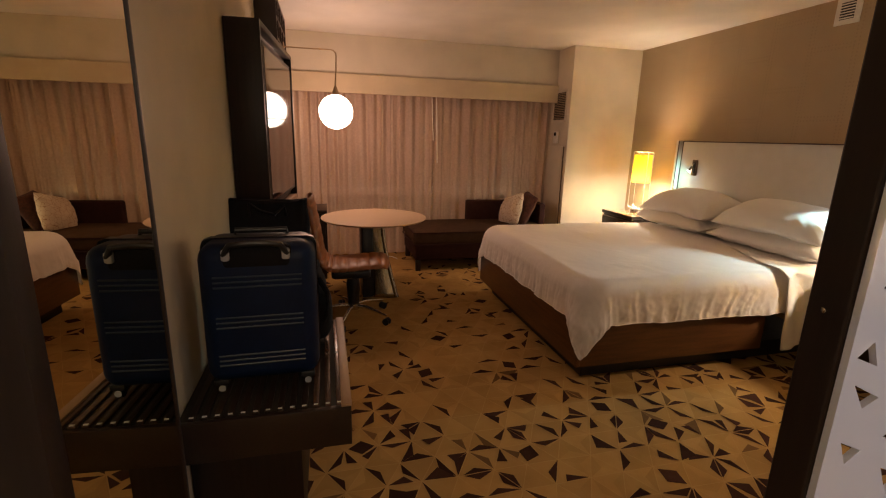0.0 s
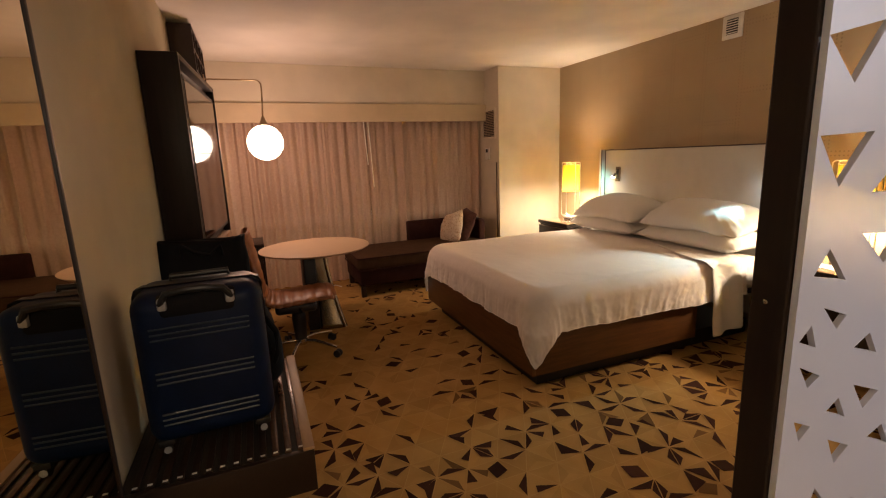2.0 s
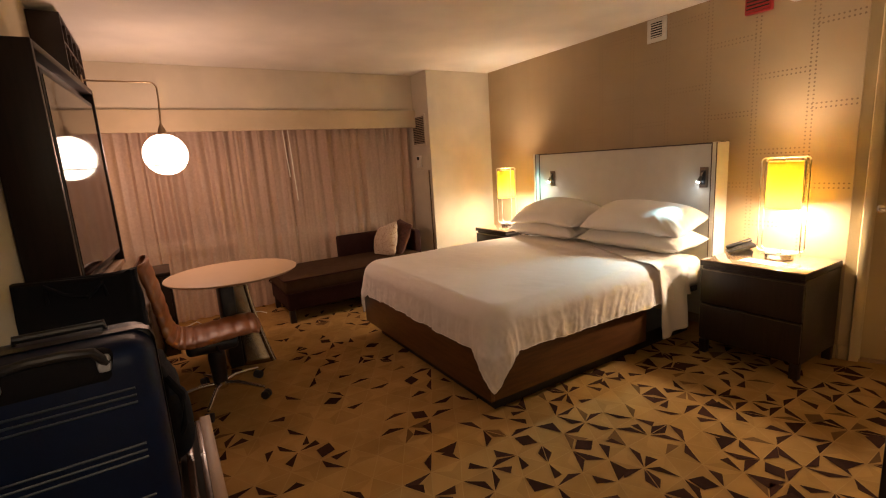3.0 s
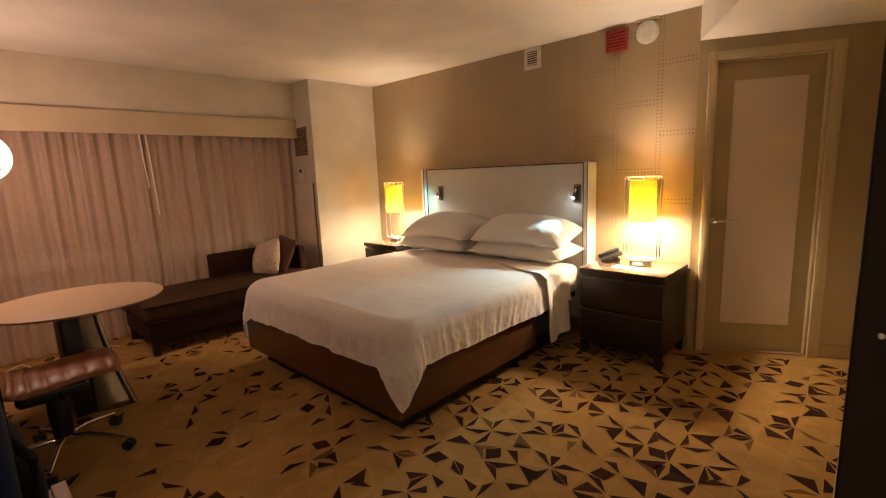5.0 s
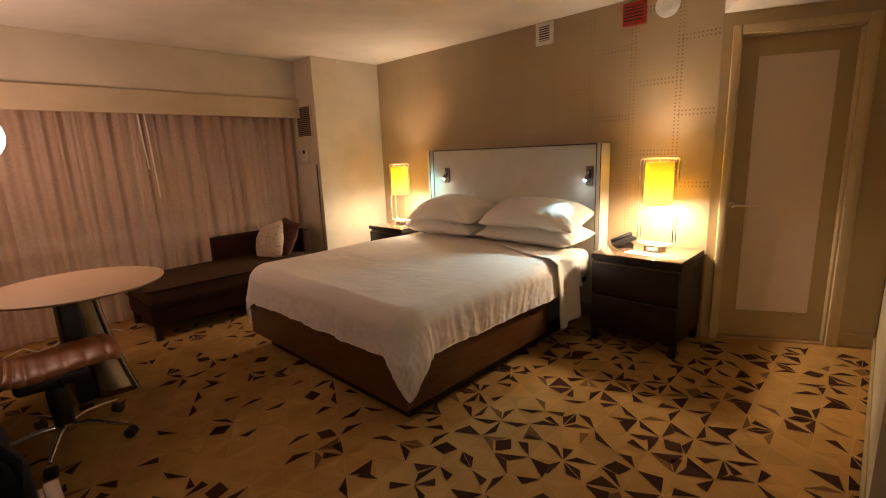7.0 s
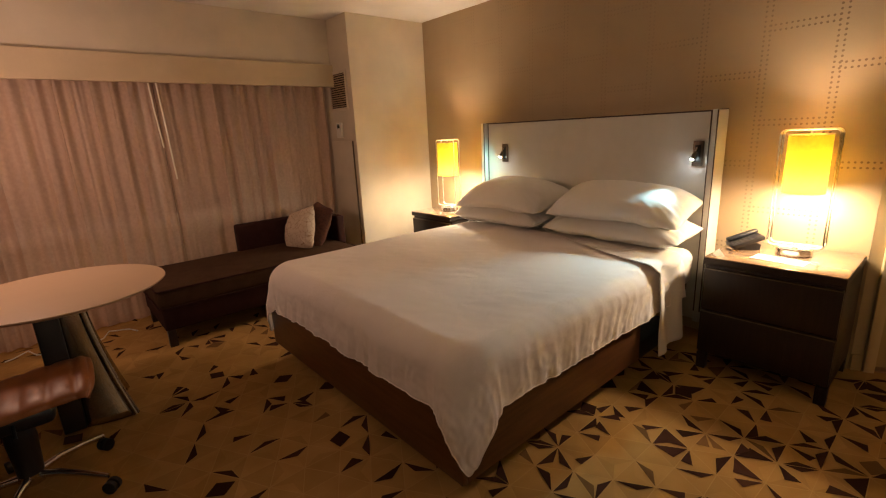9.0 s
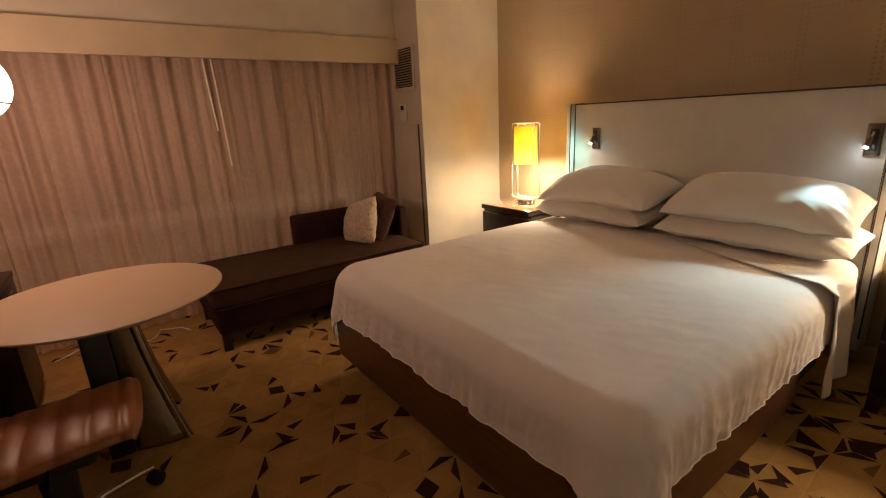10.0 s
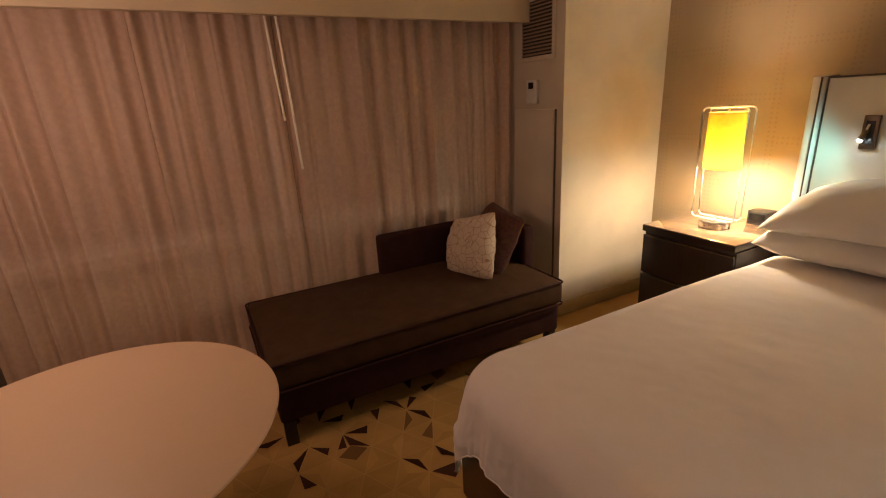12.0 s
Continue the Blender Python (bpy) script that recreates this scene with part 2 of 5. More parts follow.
def creased(m, size, depth):
    """Shallow uneven creases added to a cloth's relief."""
    nt = m.node_tree
    bsdf = nt.nodes["Principled BSDF"]
    old = bsdf.inputs["Normal"].links[0].from_socket
    tex = nt.nodes.new("ShaderNodeTexCoord")
    wave = nt.nodes.new("ShaderNodeTexNoise")
    wave.noise_type = "RIDGED_MULTIFRACTAL"
    wave.inputs["Scale"].default_value, wave.inputs["Detail"].default_value = size, 3
    wave.inputs["Distortion"].default_value = 0.6
    nt.links.new(tex.outputs["Object"], wave.inputs["Vector"])
    b = nt.nodes.new("ShaderNodeBump")
    b.inputs["Strength"].default_value, b.inputs["Distance"].default_value = 0.55, depth
    nt.links.new(wave.outputs["Fac"], b.inputs["Height"])
    nt.links.new(old, b.inputs["Normal"])
    nt.links.new(b.outputs["Normal"], bsdf.inputs["Normal"])


creased(M["linen"], 13.0, 0.0024)
creased(M["pillow"], 12.0, 0.0012)
crackle(M["cushion"], (0.42, 0.27, 0.17))
mirror_mat = bpy.data.materials.new("mirror_silver")
mirror_mat.use_nodes = True
_b = mirror_mat.node_tree.nodes["Principled BSDF"]
_b.inputs["Metallic"].default_value, _b.inputs["Roughness"].default_value = 1.0, 0.0
_b.inputs["Base Color"].default_value = (0.74, 0.67, 0.50, 1)


# ---------------------------------------------------------------- building helpers
def box(bm, x0, x1, y0, y1, z0, z1, r=0.0, seg=2):
    """A box, its edges rounded by r."""
    made = bmesh.ops.create_cube(bm, size=1)["verts"]
    for v in made:
        v.co = Vector((x0 + (v.co.x + 0.5) * (x1 - x0), y0 + (v.co.y + 0.5) * (y1 - y0), z0 + (v.co.z + 0.5) * (z1 - z0)))
    if r:
        edges = list({e for v in made for e in v.link_edges})
        bmesh.ops.bevel(bm, geom=edges, offset=r, segments=seg, profile=0.5, affect="EDGES")
    return bm


def boxed(*a, **k):
    return box(bmesh.new(), *a, **k)


def lathe(bm, profile, at=(0, 0, 0), n=32):
    """Turns a profile of (radius, z) round the upright through at."""
    rings = []
    for r, z in profile:
        rings.append([bm.verts.new((at[0] + r * math.cos(2 * math.pi * k / n), at[1] + r * math.sin(2 * math.pi * k / n), at[2] + z)) for k in range(n)])
    for a, b in zip(rings, rings[1:]):
        for k in range(n):
            bm.faces.new((a[k], a[(k + 1) % n], b[(k + 1) % n], b[k]))
    if profile[0][0] > 1e-5:
        bm.faces.new(rings[0][::-1])
    if profile[-1][0] > 1e-5:
        bm.faces.new(rings[-1])
    bmesh.ops.remove_doubles(bm, verts=[v for ring in rings for v in ring], dist=1e-6)
    return bm


def tube(bm, points, r, n=10, closed=False, taper=None):
    """A round bar along points."""
    pts = [Vector(p) for p in points]
    rings = []
    for i, p in enumerate(pts):
        if closed:
            d = pts[(i + 1) % len(pts)] - pts[i - 1]
        else:
            d = pts[min(i + 1, len(pts) - 1)] - pts[max(i - 1, 0)]
        q = d.to_track_quat("Z", "Y")
        rr = r if taper is None else r + (taper - r) * i / (len(pts) - 1)
        rings.append([bm.verts.new(p + q @ Vector((rr * math.cos(2 * math.pi * k / n), rr * math.sin(2 * math.pi * k / n), 0))) for k in range(n)])
    pairs = list(zip(rings, rings[1:])) + ([(rings[-1], rings[0])] if closed else [])
    for a, b in pairs:
        for k in range(n):
            bm.faces.new((a[k], a[(k + 1) % n], b[(k + 1) % n], b[k]))
    if not closed:
        bm.faces.new(rings[0][::-1])
        bm.faces.new(rings[-1])
    return bm


def arc(cx, cy, r, a0, a1, n=6):
    return [(cx + r * math.cos(radians(a0 + (a1 - a0) * k / n)), cy + r * math.sin(radians(a0 + (a1 - a0) * k / n))) for k in range(n + 1)]


def prism(bm, outline, axis, lo, hi):
    """An outline of (a, b) pulled along axis from lo to hi."""
    def at(p, h):
        return {"x": (h, p[0], p[1]), "y": (p[0], h, p[1]), "z": (p[0], p[1], h)}[axis]
    a = [bm.verts.new(at(p, lo)) for p in outline]
    b = [bm.verts.new(at(p, hi)) for p in outline]
    n = len(outline)
    for k in range(n):
        bm.faces.new((a[k], a[(k + 1) % n], b[(k + 1) % n], b[k]))
    bm.faces.new(a[::-1])
    bm.faces.new(b)
    bmesh.ops.recalc_face_normals(bm, faces=bm.faces)
    return bm


def grid(bm, nu, nv, f, closed_u=False):
    rows = [[bm.verts.new(f(i / (nu - 1), j / (nv - 1))) for j in range(nv)] for i in range(nu)]
    for i in range(nu - 1):
        for j in range(nv - 1):
            bm.faces.new((rows[i][j], rows[i + 1][j], rows[i + 1][j + 1], rows[i][j + 1]))
    return bm


def link(name, bm, material, smooth=35):
    bmesh.ops.recalc_face_normals(bm, faces=bm.faces)
    me = bpy.data.meshes.new(name)
    bm.to_mesh(me)
    bm.free()
    for m in material if isinstance(material, (list, tuple)) else [material]:
        me.materials.append(m)
    for p in me.polygons:
        p.use_smooth = smooth > 0
    if smooth:
        me.set_sharp_from_angle(angle=radians(smooth))
    return new(name, me)


def thing(name, at, label, category, group="", rz=0):
    ob = new(name)
    ob.empty_display_size = 0.1
    ob.matrix_world = pose(*at, 0, 0, rz)
    return tagged(ob, label, category, group)


def part(name, bm, material, parent, label="", smooth=35, world=True):
    """One mesh under a thing or a part. world: the mesh is given in the room's metres."""
    ob = link(name, bm, material, smooth)
    if world:
        root = parent
        while root.parent:
            root = root.parent
        ob.data.transform(root.matrix_basis.inverted())
    ob.parent = parent
    return tagged(ob, label) if label else ob


def setting(name, bm, material, label, category, smooth=0):
    return tagged(link(name, bm, material, smooth), label, category, "", "structure")


# ---------------------------------------------------------------- the room
WX, EX, NY, CEIL = -0.50, 3.83, 6.08, 2.59     # left wall, bed wall, window wall, ceiling
COLX, COLY = 2.905, 5.33
HALL = -2.4
T = 0.12

b = bmesh.new()
box(b, WX - T, EX + 1.4, HALL - T, NY + T, -0.10, -0.004)
floor = setting("floor", b, M["carpet"], "tan patterned hotel carpet laid wall to wall", "floor")

b = boxed(WX - T, WX, HALL, NY + T, 0, CEIL)
setting("wall_west", b, M["wall"], "plain beige painted wall behind the luggage bench and television", "wall")

# bed wall; the wall with the door runs off from its end at an angle
WEND, SLANT = 1.556, 26.0
ALONG = Matrix.Translation((EX, WEND, 0)) @ Matrix.Rotation(radians(SLANT - 90), 4, "Z")    # x along the door wall, y behind it
DU0, DU1, DZ, DEND = 0.112, 0.815, 2.20, 1.115
b = boxed(EX, EX + T, WEND, NY + T, 0, CEIL)
setting("wall_east", b, M["paper"], "tan wallpaper with double rows of small brown dots", "wall")


def slanted(bm):
    bm.transform(ALONG)
    return bm


b = bmesh.new()
box(b, 0.002, DU0, 0, T, 0, CEIL)
box(b, DU1, DEND, 0, T, 0, CEIL)
box(b, DU0, DU1, 0, T, DZ, CEIL)
setting("wall_door", slanted(b), M["door_wall"], "plain olive-tan painted wall round the closed door", "wall")
b = boxed(EX + 0.07, EX + 0.07 + T, HALL, 0.49, 0, CEIL)
setting("wall_hall", b, M["door_wall"], "plain olive-tan painted wall of the entrance hall", "wall")
b = boxed(0.0, 1.3, 0.8, 0.9, 0, CEIL)
setting("wall_beyond_door", slanted(b), M["wall"], "plain wall of the room behind the closed door", "wall")

# window wall with its opening
WZ0, WZ1, WXA, WXB = 0.80, 2.30, -0.30, 2.80
b = bmesh.new()
box(b, WX, EX, NY, NY + T, 0, WZ0)
box(b, WX, EX, NY, NY + T, WZ1, CEIL)
box(b, WX, WXA, NY, NY + T, WZ0, WZ1)
box(b, WXB, EX, NY, NY + T, WZ0, WZ1)
setting("wall_north", b, M["wall"], "beige wall below and around the window", "wall")
win = setting("window_1", boxed(WXA, WXB, NY + 0.06, NY + 0.066, WZ0, WZ1), M["blackout"], "wide window with its roller shade drawn, behind sheer curtains", "window")
for k, (x0, x1, z0, z1) in enumerate([(WXA, WXB, WZ0, WZ0 + 0.05), (WXA, WXB, WZ1 - 0.05, WZ1), (WXA, WXA + 0.05, WZ0 + 0.05, WZ1 - 0.05), (WXB - 0.05, WXB, WZ0 + 0.05, WZ1 - 0.05), (1.25, 1.30, WZ0 + 0.05, WZ1 - 0.05)]):
    part("window_frame", boxed(x0, x1, NY + 0.03, NY + 0.058, z0, z1, r=0.004), M["white"], win)
part("window_sill", boxed(WX + 0.003, COLX - 0.003, NY - 0.178, NY - 0.003, 0.815, 0.845, r=0.004), M["white"], win)
part("sill_apron", boxed(WX + 0.003, COLX - 0.003, NY - 0.150, NY - 0.003, 0.755, 0.812, r=0.003), M["column"], win)

b = boxed(WX - T, EX + 1.4, HALL - T, NY + T, CEIL, CEIL + 0.1)
setting("ceiling", b, M["plaster"], "smooth off-white painted ceiling", "ceiling")
b = boxed(COLX, EX - 0.002, COLY, NY - 0.002, 0, CEIL - 0.002)
setting("column_wall", b, M["column"], "pale boxed-in corner column between bed wall and window", "wall")
b = boxed(WX + 0.002, COLX - 0.002, 5.705, NY - 0.002, 2.165, CEIL - 0.002)
setting("soffit", b, M["column"], "painted soffit above the window curtains", "ceiling")
b = boxed(WX + 0.002, COLX - 0.002, 5.655, 5.70, 1.957, 2.164, r=0.003)
box(b, WX + 0.002, COLX - 0.002, 5.70, 5.89, 2.13, 2.163)
setting("valance", b, M["valance"], "straight tan papered pelmet hiding the curtain rail", "trim")

# lowered ceiling by the door, with a slanting edge
FAR = ALONG @ Vector((DEND, -0.002, 0))
b = prism(bmesh.new(), [(EX - 0.002, WEND), (FAR.x, FAR.y), (FAR.x, 0.493), (EX + 0.068, 0.493), (EX + 0.068, HALL), (WX + 0.002, HALL), (WX + 0.002, -0.35), (0.60, -0.35), (0.95, 0.60), (1.90, 0.60)], "z", 2.35, CEIL - 0.002)
setting("lowered_ceiling", b, M["plaster"], "lowered painted ceiling over the entrance and door", "ceiling")
b = boxed(WX, EX + 0.07, HALL - T, HALL, 0, CEIL)
setting("wall_south", b, M["wall"], "plain beige wall of the entrance hall", "wall")

# skirting
SK = 0.10
b = bmesh.new()
box(b, EX - 0.014, EX - 0.001, WEND + 0.004, COLY - 0.001, 0, SK, r=0.003)
setting("baseboard_east", b, M["door"], "painted skirting board along the bed wall", "trim")
b = boxed(COLX - 0.014, EX - 0.016, COLY - 0.014, COLY - 0.001, 0, SK, r=0.003)
setting("baseboard_column", b, M["door"], "painted skirting board round the corner column", "trim")
b = boxed(WX + 0.001, WX + 0.014, 2.40, 5.6, 0, SK, r=0.003)
setting("baseboard_west", b, M["door"], "painted skirting board along the television wall", "trim")


# ---------------------------------------------------------------- carpet motif
def carpet_motif():
    """Dark and faded wedges along the sides of an even triangular net, with fine pale seams, woven into the carpet."""
    rng = random.Random(7)
    S, ROW = 0.167, 0.1446
    nodes = {}
    for i in range(-20, 20):
        for j in range(-15, 33):
            nodes[i, j] = Vector((1.88 + (i + 0.5 * (j % 2)) * S + rng.uniform(-0.007, 0.007), 1.475 + j * ROW + rng.uniform(-0.007, 0.007), 0))

    def inside(p):
        q = ALONG.inverted() @ p
        return WX + 0.01 < p.x < FAR.x and -0.65 < p.y < NY - 0.02 and (p.x < EX - 0.01 or p.y < WEND) and q.y < -0.01 and not (p.y < 0.49 and p.x > EX + 0.05)
    sides, tris = [], []
    for (i, j), p in nodes.items():
        o = j % 2
        r, u, v = nodes.get((i + 1, j)), nodes.get((i + o, j + 1)), nodes.get((i + o - 1, j + 1))
        sides += [(p, q) for q in (r, u, v) if q and inside(p) and inside(q)]
        tris += [t for t in ((p, r, u), (p, u, v)) if all(t) and any(inside(q) for q in t)]
    polys = {"field": [], "seam": [], "faded": [], "dark": []}
    for a, c in sides:
        d = c - a
        n = Vector((-d.y, d.x, 0))
        mid = (a + c) / 2
        polys["seam"].append((a - n * 0.009, c - n * 0.009, c + n * 0.009, a + n * 0.009))
        # the pattern is close near the door and loosens towards the window
        loose = min(1.0, max(0.0, (mid.y - 1.9) / 1.0)) * min(1.0, max(0.0, (2.4 - mid.x) / 0.9))
        drift = noise.noise(mid * 1.7) * 0.16
        chance = 0.56 + drift - 0.37 * loose
        if rng.random() > chance:
            continue
        kind = "dark" if rng.random() < 0.87 else "faded"
        k, turn = rng.random(), rng.choice((-1, 1))
        s, v = (a, d) if rng.random() < 0.5 else (c, -d)
        w = n * turn * 0.014
        if k < 0.46:                        # a long flat wedge with its point off the middle
            polys[kind].append((s + v * 0.04 + w, s + v * 0.97 + w, s + v * rng.uniform(0.36, 0.48) + n * turn * rng.uniform(0.20, 0.27)))
        elif k < 0.78:                      # a short wedge that springs from a knot
            polys[kind].append((s + v * 0.05 + w, s + v * rng.uniform(0.62, 0.78) + w, s + v * rng.uniform(0.50, 0.62) + n * turn * rng.uniform(0.25, 0.33)))
        elif k < 0.82:       # wedges on both sides of the line
            for sg in (-1, 1):
                polys[kind].append((s + v * 0.05 + n * sg * 0.014, s + v * 0.86 + n * sg * 0.014, s + v * 0.5 + n * sg * rng.uniform(0.17, 0.24)))
        elif k < 0.86 + 0.08 * loose:       # a lozenge across the line
            polys[kind].append((s + v * 0.12, mid - n * 0.30, s + v * 0.88, mid + n * 0.30))
        elif k < 0.95:                      # a broad wedge across the field
            polys[kind].append((s + v * 0.06 + w, s + v * 0.94 + w, s + v * 0.5 + n * turn * 0.46))
    for t in tris:
        m = (t[0] + t[1] + t[2]) / 3
        if rng.random() < 0.5:
            polys["field"].append(t)
        else:
            polys["field"] += [(t[k], t[(k + 1) % 3], m) for k in range(3)]
    rows = (("field", "carpet_field", M["carpet"], 0.0, "tan triangular fields of the carpet"), ("seam", "carpet_seam", M["seam"], 0.0005, "fine pale seams between the carpet fields"),
            ("faded", "faded_motif", M["motif_soft"], 0.0010, "faded brown carpet wedges"), ("dark", "dark_motif", M["motif"], 0.0020, "dark brown carpet wedges"))
    for key, name, m, z, label in rows:
        verts, faces = [], []
        for k, poly in enumerate(polys[key]):
            lift = z + (k % 17) * 0.00003 if z else 0.0
            area = sum(p.x * q.y - q.x * p.y for p, q in zip(poly, poly[1:] + poly[:1]))
            poly = poly if area > 0 else poly[::-1]
            faces.append(range(len(verts), len(verts) + len(poly)))
            verts += [(p.x, p.y, lift) for p in poly]
        me = bpy.data.meshes.new(name)
        me.from_pydata(verts, [], [list(q) for q in faces])
        me.materials.append(m)
        ob = new(name, me)
        ob.parent = floor
        tagged(ob, label, "", "", "stuff")


carpet_motif()

# ---------------------------------------------------------------- entrance: screen, mirror
PX, PY0, PY1 = 0.688, 0.492, 0.551
b = boxed(PX, PX + 0.024, PY0 + 0.004, PY1, 0, 2.35, r=0.003)
jamb = setting("partition_post", b, M["wood_side"], "dark stained wooden end post of the perforated partition", "trim")
part("screw", lathe(bmesh.new(), [(0.004, 0), (0.004, 0.003), (0.0, 0.004)], n=10), M["chrome"], jamb, "small bright screw head", world=False).matrix_basis = pose(PX - 0.0005, 0.525, 1.27, 0, -90, 0)


def perforated_screen():
    """A white panel with triangular holes cut through it."""
    x0, x1, y0, y1, z0, z1 = PX + 0.006, 2.05, PY0 - 0.008, PY0 + 0.002, 0.0, 2.35
    rng = random.Random(11)
    holes = [((0.694, 1.651), (0.835, 1.683), (0.763, 1.591)), ((0.700, 1.519), (0.831, 1.524), (0.758, 1.444)),
             ((0.844, 1.430), (0.955, 1.430), (0.894, 1.470)), ((0.836, 1.367), (0.951, 1.359), (0.908, 1.311)),
             ((0.723, 1.311), (0.757, 1.351), (0.809, 1.295)), ((0.760, 1.257), (0.825, 1.234), (0.801, 1.214)),
             ((0.735, 1.232), (0.708, 1.209), (0.752, 1.192)), ((0.717, 1.166), (0.773, 1.139), (0.744, 1.124)),
             ((0.900, 1.190), (0.857, 1.170), (0.930, 1.148)), ((0.873, 1.100), (0.955, 1.070), (0.913, 1.045)),
             ((0.835, 1.085), (0.803, 1.067), (0.862, 1.042)), ((0.720, 1.070), (0.765, 1.050), (0.738, 1.030)),
             ((0.820, 1.010), (0.885, 0.980), (0.848, 0.955)), ((0.985, 0.995), (0.940, 0.980), (1.020, 0.945))]
    holes = [tuple((0.011 + 0.985 * p, 0.022 + 0.985 * q) for p, q in h) for h in holes]
    for k in range(150):
        c = (rng.uniform(0.79, 2.0), rng.uniform(0.15, 2.25))
        r = rng.uniform(0.026, 0.036) if c[1] < 1.30 else rng.uniform(0.05, 0.075)
        a = rng.uniform(0, 6.28)
        if c[0] < 1.06 and 0.90 < c[1] < 1.78:
            continue
        if (c[0] - r < 0.73 or c[0] + r > 2.03 or any(math.dist(c, (sum(p[0] for p in h) / 3, sum(p[1] for p in h) / 3)) < r + 1.25 * math.dist(h[0], h[1]) * 0.6 for h in holes)):
            continue
        holes.append(tuple((c[0] + r * math.cos(a + q), c[1] + r * math.sin(a + q)) for q in (0, 2.2, 4.0)))
    b = bmesh.new()
    outer = [b.verts.new((x, 0, z)) for x, z in ((x0, z0), (x1, z0), (x1, z1), (x0, z1))]
    edges = [b.edges.new((outer[k], outer[(k + 1) % 4])) for k in range(4)]
    for h in holes:
        vs = [b.verts.new((p[0], 0, p[1])) for p in h]
        edges += [b.edges.new((vs[k], vs[(k + 1) % 3])) for k in range(3)]
    bmesh.ops.triangle_fill(b, use_beauty=True, edges=edges)
    made = bmesh.ops.extrude_face_region(b, geom=list(b.faces))["geom"]
    for v in b.verts:
        v.co.y = y1
    for g in made:
        if isinstance(g, bmesh.types.BMVert):
            g.co.y = y0
    return b


setting("screen_partition", perforated_screen(), M["screen"], "frosted white glass partition with clear triangular openings", "partition", smooth=0)
b = boxed(2.06, EX + 0.50, PY0, PY1, 0, 2.349)
setting("wall_partition", b, M["wall"], "plain beige partition wall beside the door", "wall")
b = boxed(2.062, EX + 0.42, PY1 + 0.001, PY1 + 0.014, 0, SK, r=0.003)
setting("baseboard_partition", b, M["door"], "painted skirting board of the partition wall", "trim")

mir = thing("wall_mirror", (WX, 1.1, 0), "tall full-length mirror in a deep dark frame on the wall", "mirror")
MY0, MY1, MOUT = 0.825, 1.325, 0.082
b = boxed(-0.008, 0.0, MY0 - MY1 + 0.004, 0.0, 0.02, 2.32)
b.transform(Matrix.Translation((WX + MOUT - 0.004, MY1, 0)) @ Matrix.Rotation(radians(-2.45), 4, "Z"))
part("mirror_glass", b, mirror_mat, mir, "silvered mirror glass standing slightly askew")
for y0, y1 in ((MY0 - 0.05, MY0), (MY1, MY1 + 0.014)):
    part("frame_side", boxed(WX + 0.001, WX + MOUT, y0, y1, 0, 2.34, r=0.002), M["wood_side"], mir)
for z0, z1 in ((0.0, 0.018), (2.322, 2.34)):
    part("frame_rail", boxed(WX + 0.001, WX + MOUT - 0.03, MY0 + 0.001, MY1 - 0.001, z0, z1, r=0.002), M["wood_side"], mir)

# ---------------------------------------------------------------- door
door = setting("door_1", slanted(boxed(DU0 + 0.004, DU1 - 0.004, 0.046, 0.086, 0.012, DZ - 0.004, r=0.002)), M["door"], "closed olive-beige door with a tall frosted pane", "door")
part("pane", slanted(boxed(0.242, 0.702, 0.041, 0.048, 0.222, 2.056)), M["frosted"], door, "tall frosted glass pane")
for u0, u1, z0, z1 in ((DU0 - 0.052, DU0, 0, DZ + 0.06), (DU1, DU1 + 0.07, 0, DZ + 0.06), (DU0, DU1, DZ, DZ + 0.06)):
    part("door_frame", slanted(boxed(u0, u1, -0.026, -0.001, z0, z1, r=0.004)), M["door_frame"], door)
for u0, u1, z0, z1 in ((DU0 + 0.0005, DU0 + 0.012, 0.011, DZ - 0.013), (DU1 - 0.012, DU1 - 0.0005, 0.011, DZ - 0.013), (DU0 + 0.0005, DU1 - 0.0005, DZ - 0.012, DZ - 0.0005)):
    part("door_stop", slanted(boxed(u0, u1, 0.002, 0.0455, z0, z1, r=0.002)), M["door_frame"], door)
handle = part("door_handle", slanted(tube(bmesh.new(), [(0.152, 0.046, 1.03), (0.152, -0.006, 1.03), (0.162, -0.013, 1.03), (0.315, -0.013, 1.03)], 0.009)), M["chrome"], door, "satin chrome lever handle")
b = lathe(bmesh.new(), [(0.026, 0), (0.026, 0.006), (0.02, 0.009), (0.0, 0.009)], n=24)
b.transform(pose(0.152, 0.0455, 1.03, 90, 0, 0))
part("rose", slanted(b), M["chrome"], handle)
b = slanted(boxed(DU0, DU1, -0.006, 0.06, 0.0, 0.010, r=0.003))
setting("door_sill", b, M["light_wood"], "pale threshold strip under the door", "trim")
b = boxed(0.004, DU0 - 0.054, -0.013, -0.001, 0, SK, r=0.003)
box(b, DU1 + 0.072, DEND - 0.02, -0.013, -0.001, 0, SK, r=0.003)
setting("baseboard_door", slanted(b), M["door"], "painted skirting board beside the door frame", "trim")

